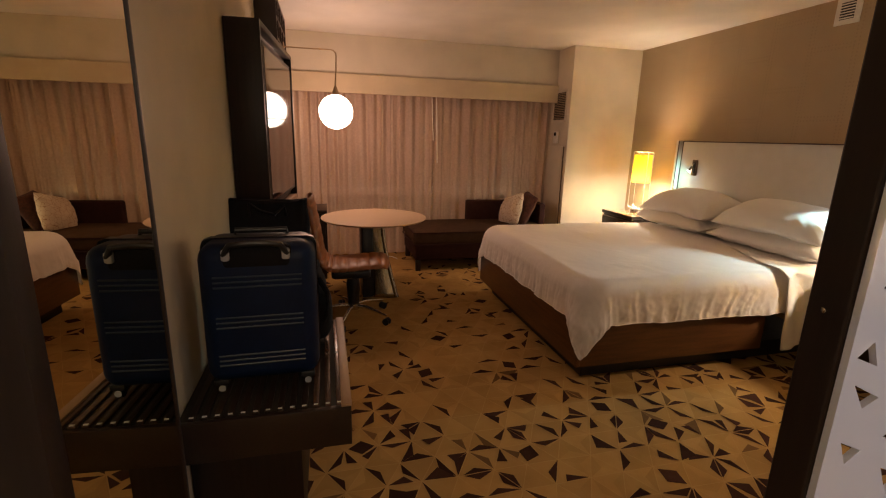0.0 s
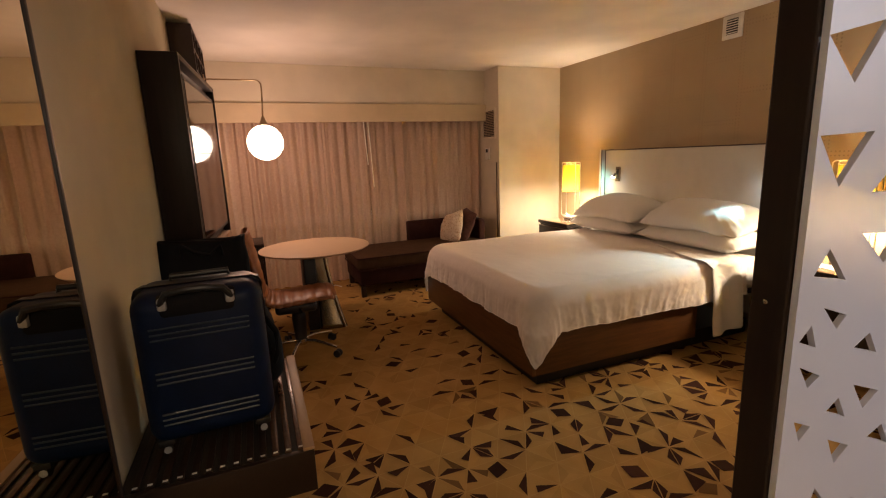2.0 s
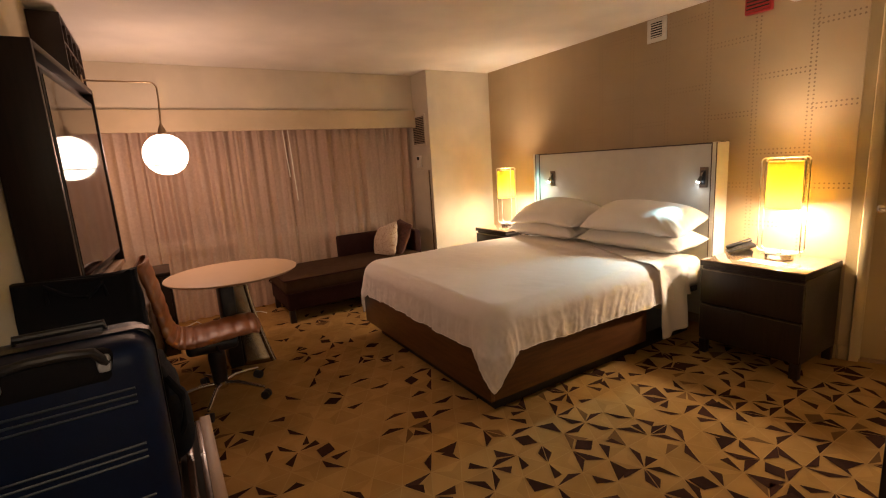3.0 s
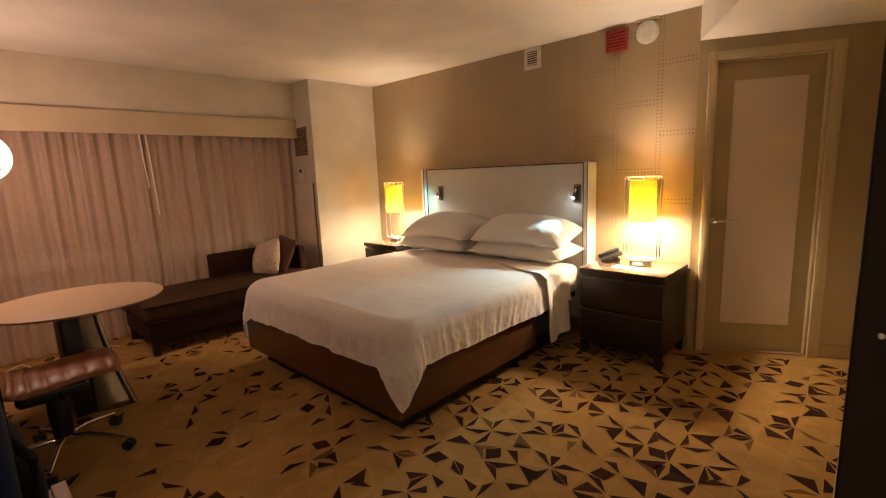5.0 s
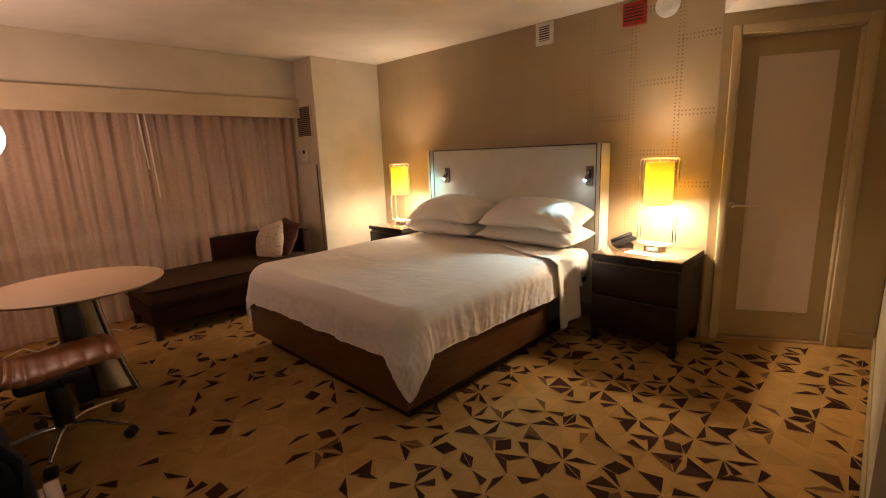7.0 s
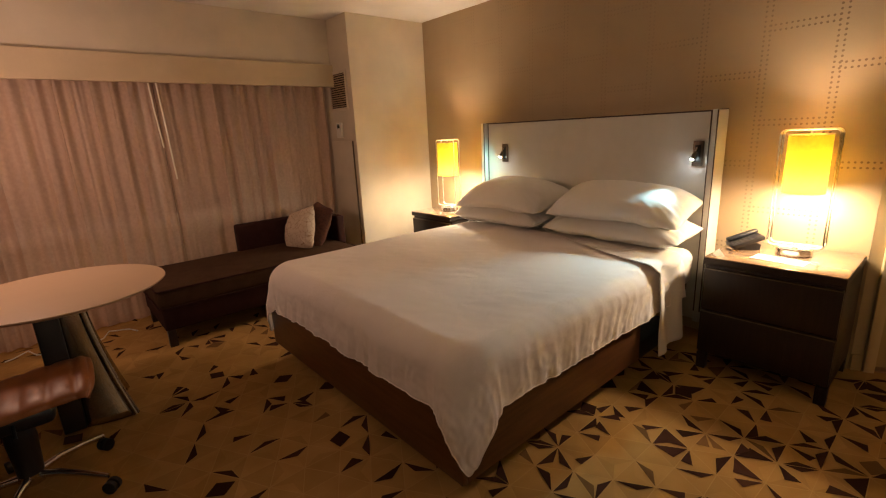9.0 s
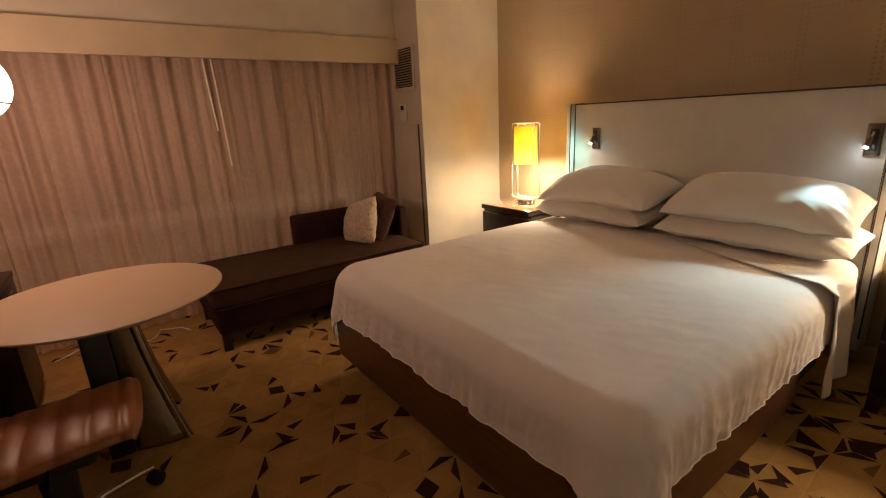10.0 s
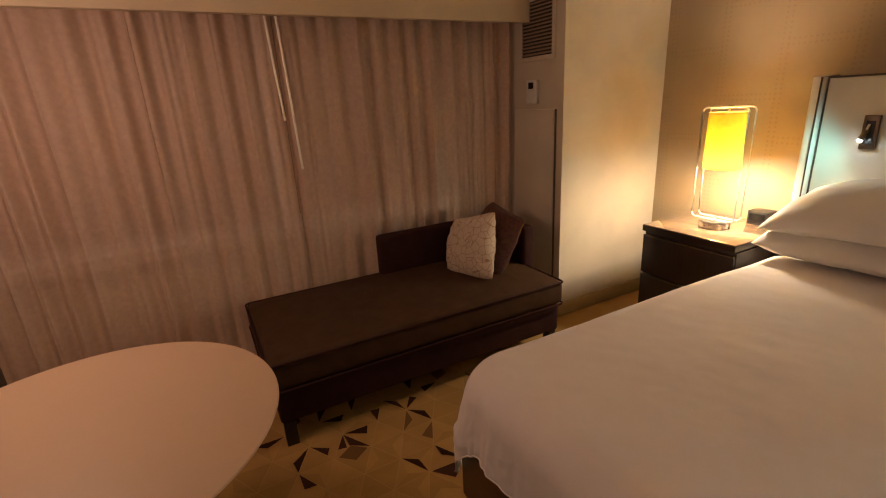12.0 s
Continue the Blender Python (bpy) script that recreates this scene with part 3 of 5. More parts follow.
# ---------------------------------------------------------------- bed
BX0, BX1, BY0, BY1, BTOP = 1.47, 3.60, 2.375, 4.245, 0.665
bed = thing("bed", (2.5, 3.31, 0), "king-size bed with a wooden platform base and upholstered headboard", "bed")
part("plinth", boxed(BX0 + 0.10, BX1, BY0 + 0.10, BY1 - 0.10, 0, 0.118), M["black"], bed, "recessed dark plinth")
for nm, x0, x1, y0, y1 in (("side_rail", BX0 + 0.03, 2.90, BY0, BY0 + 0.03), ("side_rail", BX0 + 0.03, BX1, BY1 - 0.03, BY1), ("foot_rail", BX0, BX0 + 0.03, BY0, BY1)):
    part(nm, boxed(x0, x1, y0, y1, 0.12, 0.42, r=0.003), M["base_wood"], bed)
part("slat_deck", boxed(BX0 + 0.032, BX1, BY0 + 0.032, BY1 - 0.032, 0.36, 0.40), M["black"], bed)
part("mattress", boxed(BX0 + 0.02, BX1 + 0.01, BY0 - 0.01, BY1 + 0.01, 0.402, BTOP - 0.012, r=0.07, seg=5), M["pillow"], bed, "white fitted sheet over the mattress")

HY0, HY1, HTOP = 2.325, 4.345, 1.52
hb = part("headboard", boxed(3.70, EX - 0.004, HY0 + 0.05, HY1 - 0.05, 0.12, HTOP, r=0.012, seg=3), M["upholstery"], bed, "pale upholstered headboard panel")
for y0, y1 in ((HY0, HY0 + 0.048), (HY1 - 0.048, HY1)):
    part("wing", boxed(3.655, EX - 0.004, y0, y1, 0.12, HTOP + 0.004, r=0.010, seg=3), M["upholstery"], hb)
b = bmesh.new()
tube(b, [(3.699, HY0 + 0.054, 0.2), (3.699, HY0 + 0.054, HTOP - 0.003), (3.699, HY1 - 0.054, HTOP - 0.003), (3.699, HY1 - 0.054, 0.2)], 0.0058, 8)
tube(b, [(3.655, HY0 + 0.042, 0.2), (3.655, HY0 + 0.042, HTOP), (EX - 0.01, HY0 + 0.042, HTOP + 0.004)], 0.0048, 6)
tube(b, [(3.655, HY1 - 0.042, 0.2), (3.655, HY1 - 0.042, HTOP), (EX - 0.01, HY1 - 0.042, HTOP + 0.004)], 0.0048, 6)
tube(b, [(3.655, HY0 + 0.006, 0.2), (3.655, HY0 + 0.006, HTOP), (EX - 0.01, HY0 + 0.006, HTOP + 0.004)], 0.0045, 6)
part("piping", b, M["piping"], hb, "dark brown piping")


def reading_lamp(y, turn):
    s = thing("reading_lamp", (3.70, y, 1.255), "small bronze reading lamp, lit, set in the headboard", "wall lamp", "reading lamps")
    part("back_plate", boxed(3.684, 3.699, y - 0.032, y + 0.032, 1.175, 1.335, r=0.004), M["bronze"], s)
    part("recess", boxed(3.681, 3.6835, y - 0.018, y + 0.018, 1.20, 1.31, r=0.0008), M["black"], s)
    stem = tube(bmesh.new(), [(3.69, y, 1.30), (3.668, y, 1.292), (3.660, y + turn * 0.006, 1.262)], 0.006, 8)
    part("stem", stem, M["chrome"], s)
    h = part("head", tube(bmesh.new(), [(3.662, y + turn * 0.006, 1.268), (3.640, y + turn * 0.014, 1.222)], 0.011, 14, taper=0.013), M["bronze"], s, "bronze swivel head")
    part("lens", tube(bmesh.new(), [(3.6402, y + turn * 0.014, 1.2222), (3.6375, y + turn * 0.0148, 1.218)], 0.0105, 14), M["led"], h, "glowing lens")
    return s


reading_lamp(2.44, 1)
reading_lamp(4.08, 1)


def bedspread():
    """A sheet laid over the mattress: flat on top, hanging at the foot and both sides, with a rounded point of cloth at each foot corner."""
    x_foot, x_head, ya, yb = BX0 - 0.007, 3.34, BY0 - 0.045, BY1 + 0.045
    C, R, DROP = 0.18, 0.112, 0.276
    EDGE = C - R + R * math.pi / 2 + DROP - R
    rng = np.random.RandomState(3)
    ph = rng.uniform(0, 6.28, 24)

    def bend(r):
        """Way outward and down after r metres of cloth past the flat top."""
        if r < C - R:
            return r, 0.0
        r -= C - R
        if r < R * math.pi / 2:
            return C - R + R * math.sin(r / R), R * (1 - math.cos(r / R))
        return C, R + r - R * math.pi / 2

    def ripple(s, down):
        """Uneven puckers that run down the hanging cloth."""
        w = s + 0.05 * noise.noise(Vector((s * 3, down * 6, 7)))
        v = 0
        for k, (fr, size) in enumerate(((3.0, 1.0), (8.0, 1.0), (17.0, 0.8), (37.0, 0.45))):
            v += size * noise.noise(Vector((w * fr, down * 2.5 + k * 5, ph[k])))
        return v

    def f(i, j):
        ua = x_foot + C - EDGE + i * (x_head - x_foot - C + EDGE)
        va = ya + C - EDGE + j * (yb - ya - 2 * C + 2 * EDGE)
        dx = max(0.0, x_foot + C - ua)
        lo, hi = max(0.0, ya + C - va), max(0.0, va - (yb - C))
        dy = lo or hi
        sgn = -1 if lo else 1
        x, y = max(ua, x_foot + C), min(max(va, ya + C), yb - C)
        z = BTOP + 0.012
        p = Vector((ua, va, 0))
        z += 0.009 * noise.noise(p * 1.7) + 0.003 * noise.noise(Vector((ua * 5 + 3, va * 3.2, 4))) + 0.0012 * noise.noise(Vector((ua * 16 + va * 6, va * 9, 9)))
        r = math.hypot(dx, dy)
        if r == 0:
            return (x, y, z)
        ang = math.atan2(dy, dx)
        both = math.sin(2 * ang) if dx > 0 and dy > 0 else 0.0
        if both > 0:
            r = (dx ** 1.45 + dy ** 1.45) ** (1 / 1.45)
            cap = EDGE + 0.25
            r = r if r < cap - 0.11 else cap - 0.11 * math.exp(-(r - cap + 0.11) / 0.11)
        o, down = bend(r)
        low = min(1.0, down / 0.27) ** 1.4
        turn = math.cos(ang) ** 2
        pucker = turn * ripple(va, down) + (1 - turn) * ripple(ua + 4, down)
        o += low * (0.0145 * pucker * (1 - 0.3 * both) + 0.006 + 0.052 * both)
        o += (0.007 * noise.noise(Vector((ua * 12, va * 12, 3))) + 0.004 * noise.noise(Vector((ua * 31, va * 31, 6)))) * low
        hem = (0.012 * noise.noise(Vector((ua * 5, va * 5, 2))) + 0.006 * noise.noise(Vector((ua * 19, va * 19, 5)))) * low
        return (x - o * math.cos(ang), y + sgn * o * math.sin(ang), z - down + hem)
    hem = [f(1 - k / 140, 0.0) for k in range(141)] + [f(0.0, k / 260) for k in range(1, 261)] + [f(k / 140, 1.0) for k in range(1, 141)]
    return grid(bmesh.new(), 230, 330, f), tube(bmesh.new(), hem, 0.003, 6)


cloth_mesh, hem_mesh = bedspread()
ob = tagged(link("bedspread", cloth_mesh, M["linen"], 180), "creased off-white bedspread hanging over the sides of the bed", "bedspread")
mod = ob.modifiers.new("thick", "SOLIDIFY")
mod.thickness, mod.offset = 0.006, -1
part("hem", hem_mesh, M["linen"], ob, "rolled and stitched hem", smooth=180)


def turned_sheet():
    """The corner of the top sheet turned back below the near pillows, its end hanging beside the bed."""
    def f(i, j):
        u, v = i * 0.36, j * 1.50              # across the fold towards the head; from the hem over the bed
        n = noise.noise(Vector((u * 8, v * 4, 3)))
        low = 0.535 - 0.10 * u
        skew = 0.05 * math.sin(v * 2.0) - 0.02 + 0.10 * max(0, 1 - v / 0.5)
        x = 2.91 + skew + u * (1 - 0.12 * max(0, 1 - v / 0.35))
        if v < low:
            z = BTOP - (low - v)
            y = BY0 - 0.055 - 0.020 * math.sin(u * 26 + v * 3) + 0.012 * n - 0.02 * (1 - v / low)
        elif v < low + 0.08:
            k = (v - low) / 0.08
            z = BTOP + 0.030 * math.sin(k * 1.57)
            y = BY0 - 0.055 + 0.07 * k
        else:
            w = v - low - 0.08
            y = BY0 + 0.015 + w
            x += (3.32 - x) * min(1.0, w / 0.85) ** 1.3      # the fold runs off under the pillows
            z = BTOP + 0.030 + 0.006 * n + 0.004 * noise.noise(Vector((x * 22, y * 7, 8))) - 0.010 * min(1.0, w / 0.85)
        return (x, y, z)
    return grid(bmesh.new(), 26, 90, f)


ob = tagged(link("folded_sheet", turned_sheet(), M["pillow"], 180), "white top sheet folded back, its end hanging beside the bed", "sheet")
mod = ob.modifiers.new("thick", "SOLIDIFY")
mod.thickness, mod.offset = 0.004, 1


def pillow_mesh(w, d, h, seed, sag=0.0):
    """A filled pillow w wide along y, d deep along x: a round swell, drawn-in seams, pulled corners and a few creases."""
    bm = bmesh.new()
    for side in (1, -1):
        def f(i, j):
            a, c = -math.cos(math.pi * i), -math.cos(math.pi * j)
            px = a * d / 2 * (1 - 0.06 * (1 - c * c) * abs(a) ** 3 - 0.05 * abs(c) ** 6)
            py = c * w / 2 * (1 - 0.045 * (1 - a * a) * abs(c) ** 3 - 0.03 * abs(a) ** 6)
            fat = (max(0.0, 1 - abs(a) ** 2.3) ** 0.62) * (max(0.0, 1 - abs(c) ** 4.2) ** 0.60)
            soft = 0.018 * noise.noise(Vector((px * 5 + seed, py * 4, seed))) + 0.007 * noise.noise(Vector((px * 11, py * 9 + seed, 5)))
            towards = math.atan2(abs(a) - 0.15, abs(c) - 0.15) * 7 + seed
            crease = 0.010 * noise.noise(Vector((towards, abs(a) + abs(c), seed))) * min(1.0, abs(a * c) * 2.2)
            seam = 0.004 * noise.noise(Vector((px * 30, py * 30, seed))) * max(abs(a), abs(c)) ** 6
            z = side * (fat * h / 2 * (1.12 if side > 0 else 0.72) + (soft + crease) * min(1.0, fat * 1.8)) + seam
            return (px, py, z + sag * c * c)
        grid(bm, 44, 70, f)
    bmesh.ops.remove_doubles(bm, verts=bm.verts, dist=0.0008)
    return bm


def pillow(at, w, d, h, seed, rot=(0, 0, 0), m="pillow", label="plump white cotton pillow propped against the headboard", name="pillow", group="bed pillows", category="pillow", sag=0.0):
    ob = link(name, pillow_mesh(w, d, h, seed, sag), M[m], 180)
    ob.matrix_world = pose(*at, *rot)
    return tagged(ob, label, category, group)


pillow((3.42, 2.82, 0.765), 0.98, 0.46, 0.19, 1.3, (0, -4, 1), label="white cotton pillow lying flat under another")
pillow((3.43, 2.815, 0.935), 0.93, 0.50, 0.235, 4.1, (1, -13, 3), sag=-0.035)
pillow((3.42, 3.83, 0.765), 0.93, 0.46, 0.19, 7.7, (0, -5, -1), label="white cotton pillow lying flat under another")
pillow((3.43, 3.805, 0.930), 0.96, 0.50, 0.235, 9.2, (-2, -13, -4), sag=-0.045)

# ---------------------------------------------------------------- bedside
NZ = 0.70


def nightstand(y0, y1, x0):
    n = thing("nightstand", ((x0 + EX) / 2, (y0 + y1) / 2, 0), "dark wooden two-drawer nightstand with a glossy top", "nightstand", "nightstands")
    part("body", boxed(x0 + 0.022, EX - 0.02, y0 + 0.004, y1 - 0.004, 0.10, NZ - 0.05, r=0.003), M["wood"], n)
    for z0, z1 in ((0.115, 0.365), (0.385, NZ - 0.075)):
        d = part("drawer", boxed(x0, x0 + 0.020, y0 + 0.006, y1 - 0.006, z0, z1, r=0.003), M["wood"], n)
        part("pull_edge", boxed(x0 - 0.004, x0 + 0.018, y0 + 0.008, y1 - 0.008, z1 + 0.001, z1 + 0.009, r=0.001), M["bronze"], d, "thin metal finger pull")
    part("top", boxed(x0 - 0.008, EX - 0.018, y0, y1, NZ - 0.042, NZ - 0.006, r=0.003), M["wood"], n)
    part("glass_top", boxed(x0 - 0.006, EX - 0.019, y0 + 0.002, y1 - 0.002, NZ - 0.005, NZ, r=0.0015), M["top"], n, "glossy protective top")
    for x in (x0 + 0.005, EX - 0.07):
        for y in (y0 + 0.006, y1 - 0.056):
            part("leg", boxed(x, x + 0.05, y, y + 0.05, 0, 0.10, r=0.003), M["wood"], n)
    return n


nightstand(1.562, 2.20, 3.265)
nightstand(4.37, 4.95, 3.25)


def bedside_lamp(x, y, rz=0):
    l = thing("table_lamp", (x, y, NZ), "lit bedside lamp with amber drum shade inside a chrome loop", "lamp", "bedside lamps", rz)
    part("foot", lathe(bmesh.new(), [(0.0, 0), (0.082, 0), (0.085, 0.004), (0.085, 0.036), (0.08, 0.042), (0.0, 0.042)], n=40), M["chrome"], l, "round chrome foot", world=False)
    w, z0, z1, r = 0.128, 0.052, 0.690, 0.025
    pts = [(0, p, q) for p, q in arc(w - r, z0 + r, r, -90, 0) + arc(w - r, z1 - r, r, 0, 90) + arc(-w + r, z1 - r, r, 90, 180) + arc(-w + r, z0 + r, r, 180, 270)]
    for x0 in (-0.034, 0.034):
        part("loop", tube(bmesh.new(), [(x0, p[1], p[2]) for p in pts], 0.0048, 8, closed=True), M["satin"], l, "bent chrome loop", world=False)
    part("bridge", tube(bmesh.new(), [(-0.034, 0, z1), (0.034, 0, z1)], 0.006, 8), M["chrome"], l, world=False)
    part("stem", tube(bmesh.new(), [(0, 0, 0.042), (0, 0, 0.060)], 0.012, 12), M["chrome"], l, world=False)
    part("socket", tube(bmesh.new(), [(0, 0, 0.44), (0, 0, 0.690)], 0.006, 10), M["chrome"], l, world=False)
    sh = bmesh.new()
    lathe_open = [(0.098, 0.35), (0.098, 0.662)]
    n = 48
    rings = [[sh.verts.new((r0 * math.cos(2 * math.pi * k / n), r0 * math.sin(2 * math.pi * k / n), z)) for k in range(n)] for r0, z in lathe_open]
    for k in range(n):
        sh.faces.new((rings[0][k], rings[0][(k + 1) % n], rings[1][(k + 1) % n], rings[1][k]))
    part("shade", sh, M["shade"], l, "translucent amber fabric shade", smooth=180, world=False)
    for z in (0.35, 0.662):
        part("shade_rim", tube(bmesh.new(), [(0.0985 * math.cos(2 * math.pi * k / 40), 0.0985 * math.sin(2 * math.pi * k / 40), z) for k in range(40)], 0.0018, 5, closed=True), M["brass"], l, world=False)
    part("top_diffuser", lathe(bmesh.new(), [(0.0, 0.646), (0.096, 0.646), (0.096, 0.648), (0.0, 0.648)], n=40), M["diffuser"], l, "white diffuser disc", world=False)
    part("bulb", lathe(bmesh.new(), [(0.0, 0.372), (0.012, 0.375), (0.022, 0.39), (0.024, 0.405), (0.018, 0.425), (0.012, 0.44), (0.0, 0.44)], n=20), BULB, l, "glowing bulb", world=False).visible_shadow = False
    return l


BULB = glow("bulb_glow", (1.0, 0.72, 0.36), 7.0)
bedside_lamp(*LAMPS[0])
bedside_lamp(*LAMPS[1])


def desk_phone(at, rz):
    p = thing("telephone", at, "dark grey desk telephone leaning back on its small stand", "telephone", rz=rz)
    lean = pose(-0.04, 0, 0.016, 0, -20, 0)

    def tilted(bm):
        bm.transform(lean)
        return bm
    part("stand", prism(bmesh.new(), [(-0.045, 0), (0.075, 0), (0.080, 0.030), (0.055, 0.044), (0.0, 0.028), (-0.04, 0.014)], "y", -0.045, 0.045), M["black"], p, world=False)
    part("base", tilted(boxed(-0.03, 0.145, -0.058, 0.058, 0.0, 0.026, r=0.006)), M["phone"], p, world=False)
    part("handset", tilted(boxed(-0.025, 0.15, 0.016, 0.056, 0.027, 0.050, r=0.010, seg=3)), M["black"], p, "dark handset in its cradle", world=False)
    part("display", tilted(boxed(0.095, 0.135, -0.050, 0.006, 0.0262, 0.0285)), M["black"], p, world=False)
    for i in range(4):
        for j in range(3):
            part("key", tilted(boxed(-0.012 + i * 0.024, 0.004 + i * 0.024, -0.048 + j * 0.019, -0.034 + j * 0.019, 0.0262, 0.0275, r=0.0005, seg=1)), M["slot"], p, world=False)
    return p


desk_phone((3.58, 2.10, NZ), -50)
card = tagged(link("card", boxed(-0.06, 0.06, -0.125, 0.125, 0, 0.003), M["paper_white"], 0), "white paper card lying on the nightstand top", "card")
card.matrix_world = pose(3.42, 1.875, NZ, 0, 0, -6)
clock = thing("alarm_clock", (3.75, 4.52, NZ), "small black box-shaped alarm clock on the nightstand", "clock", rz=0)
part("case", boxed(3.70, 3.80, 4.465, 4.58, NZ, NZ + 0.085, r=0.006), M["black"], clock)
part("display", boxed(3.697, 3.6995, 4.48, 4.565, NZ + 0.02, NZ + 0.07), M["screen_black"], clock)

# ---------------------------------------------------------------- fixtures on the walls
v = thing("wall_vent", (EX, 2.96, 2.38), "small white square air vent high on the wall", "vent")
part("frame", boxed(EX - 0.016, EX - 0.001, 2.872, 3.05, 2.395, 2.583, r=0.004), M["white"], v)
# dark plate in place of the shaded hollow behind the slats
part("opening", boxed(EX - 0.018, EX - 0.0165, 2.91, 3.012, 2.43, 2.55), M["slot"], v)
for k in range(6):
    part("slat", boxed(EX - 0.024, EX - 0.0185, 2.91, 3.012, 2.435 + k * 0.0195, 2.442 + k * 0.0195), M["white"], v)
a = thing("fire_alarm", (EX, 2.17, 2.39), "square red fire alarm sounder with louvred front", "fire alarm")
part("housing", boxed(EX - 0.045, EX - 0.001, 2.08, 2.25, 2.395, 2.558, r=0.006), M["red"], a)
# dark plate paints the shade between the louvres
part("slot_plate", boxed(EX - 0.0462, EX - 0.0455, 2.092, 2.238, 2.408, 2.548), M["slot"], a)
for k in range(6):
    part("louvre", boxed(EX - 0.053, EX - 0.0465, 2.09, 2.24, 2.410 + k * 0.024, 2.424 + k * 0.024, r=0.001), M["red"], a)
s = thing("smoke_detector", (EX, 1.93, 2.49), "round white smoke detector mounted on the wall", "smoke detector")
part("body", lathe(bmesh.new(), [(0.086, 0), (0.086, 0.012), (0.078, 0.026), (0.05, 0.036), (0.0, 0.038)], n=36), M["white"], s, world=False).matrix_basis = pose(-0.001, 0, 0.0, 0, -90, 0)
part("sensor_ring", lathe(bmesh.new(), [(0.05, 0.0365), (0.05, 0.040), (0.044, 0.041), (0.044, 0.0368)], n=30), M["white"], s, world=False).matrix_basis = pose(-0.001, 0, 0.0, 0, -90, 0)
for y, z in ((0.035, 0.03), (-0.02, 0.045)):
    part("pin_hole", lathe(bmesh.new(), [(0.005, 0), (0.005, 0.003), (0.0, 0.003)], n=8), M["slot"], s, world=False).matrix_basis = pose(-0.028, y, z, 0, -90, 0)
part("status_light", lathe(bmesh.new(), [(0.004, 0), (0.004, 0.004), (0.0, 0.005)], n=8), M["red"], s, world=False).matrix_basis = pose(-0.032, 0.03, 0.045, 0, -90, 0)

# two thin boxes added for the wall-coloured patches along the ceiling line
for y0, y1 in ((2.105, 2.245), (1.845, 2.02)):
    tagged(link("ceiling_edge_patch", boxed(EX - 0.034, EX - 0.001, y0, y1, CEIL - 0.016, CEIL - 0.001, r=0.004), M["wall"], 35), "small tan patch where the wall meets the ceiling", "cable cover", "cable covers")

g = thing("air_grille", (COLX, 5.59, 1.72), "bronze-painted air grille with horizontal slats on the column", "vent")
GY0, GY1, GZ0, GZ1 = 5.405, 5.755, 1.72, 2.10
for y0, y1, z0, z1 in ((GY0, GY1, GZ0, GZ0 + 0.028), (GY0, GY1, GZ1 - 0.028, GZ1), (GY0, GY0 + 0.028, GZ0 + 0.028, GZ1 - 0.028), (GY1 - 0.028, GY1, GZ0 + 0.028, GZ1 - 0.028)):
    part("frame", boxed(COLX - 0.014, COLX - 0.001, y0, y1, z0, z1, r=0.002), M["column"], g)
# solid dark sheet; the grille's inner shade is its colour
part("opening", boxed(COLX - 0.004, COLX - 0.001, GY0 + 0.028, GY1 - 0.028, GZ0 + 0.028, GZ1 - 0.028), M["slot"], g)
for k in range(15):
    z = GZ0 + 0.036 + k * 0.0212
    part("slat", prism(bmesh.new(), [(COLX - 0.013, z), (COLX - 0.0045, z + 0.010), (COLX - 0.0045, z + 0.0125), (COLX - 0.013, z + 0.003)], "y", GY0 + 0.029, GY1 - 0.029), M["vent"], g)
t = thing("thermostat", (COLX, 5.62, 1.46), "small white wall thermostat with a dark display", "thermostat")
part("case", boxed(COLX - 0.026, COLX - 0.001, 5.56, 5.665, 1.455, 1.605, r=0.006), M["white"], t)
part("display", boxed(COLX - 0.0275, COLX - 0.0262, 5.59, 5.64, 1.55, 1.59), M["screen_black"], t)
p = thing("access_panel", (COLX, 5.6, 0.15), "flush painted access panel on the side of the column", "panel")
part("leaf", boxed(COLX - 0.018, COLX - 0.001, 5.395, 5.80, 0.15, 1.42, r=0.003), M["column"], p)
part("edge_strip", boxed(COLX - 0.014, COLX - 0.001, 5.3865, 5.3925, 0.15, 1.42, r=0.001), M["bronze"], p)


# ---------------------------------------------------------------- curtains
def curtain(x0, x1, seed, y=5.835):
    """Sheer cloth gathered at the rail: uneven folds, some of them doubled over, that widen and lean as they fall."""
    n = int((x1 - x0) / 0.0036)
    z0, z1 = 0.015, 2.11

    def f(i, j):
        x, z = x0 + i * (x1 - x0), z0 + j * (z1 - z0)
        big = noise.noise(Vector((x * 3.1, seed, z * 0.22)))
        fine = noise.noise(Vector((x * 8.0, seed + 3, z * 0.5)))
        th = 2 * math.pi * x / 0.122 + 4.2 * noise.noise(Vector((x * 2.3, seed + 7, 0))) + 1.1 * noise.noise(Vector((x * 1.7, seed + 4, z * 0.7))) * (1 - j)
        full = 0.62 + 0.55 * big + 0.70 * fine
        gather = max(0.12, min(1.25, full)) * (0.72 + 0.28 * j)
        side = 0.017 * gather * math.sin(th + 0.7)
        deep = 0.038 * gather * (math.cos(th) + 0.35 * math.cos(2 * th + 1.4 * big)) + 0.006 * fine * math.cos(2.7 * th)
        deep += 0.016 * noise.noise(Vector((x * 1.9, seed + 9, z * 0.4))) * (1 - 0.5 * j)
        edge = min(1.0, i * 14, (1 - i) * 14)
        return (x + side * edge, y + 0.01 + deep, z)
    return grid(bmesh.new(), n, 22, f)


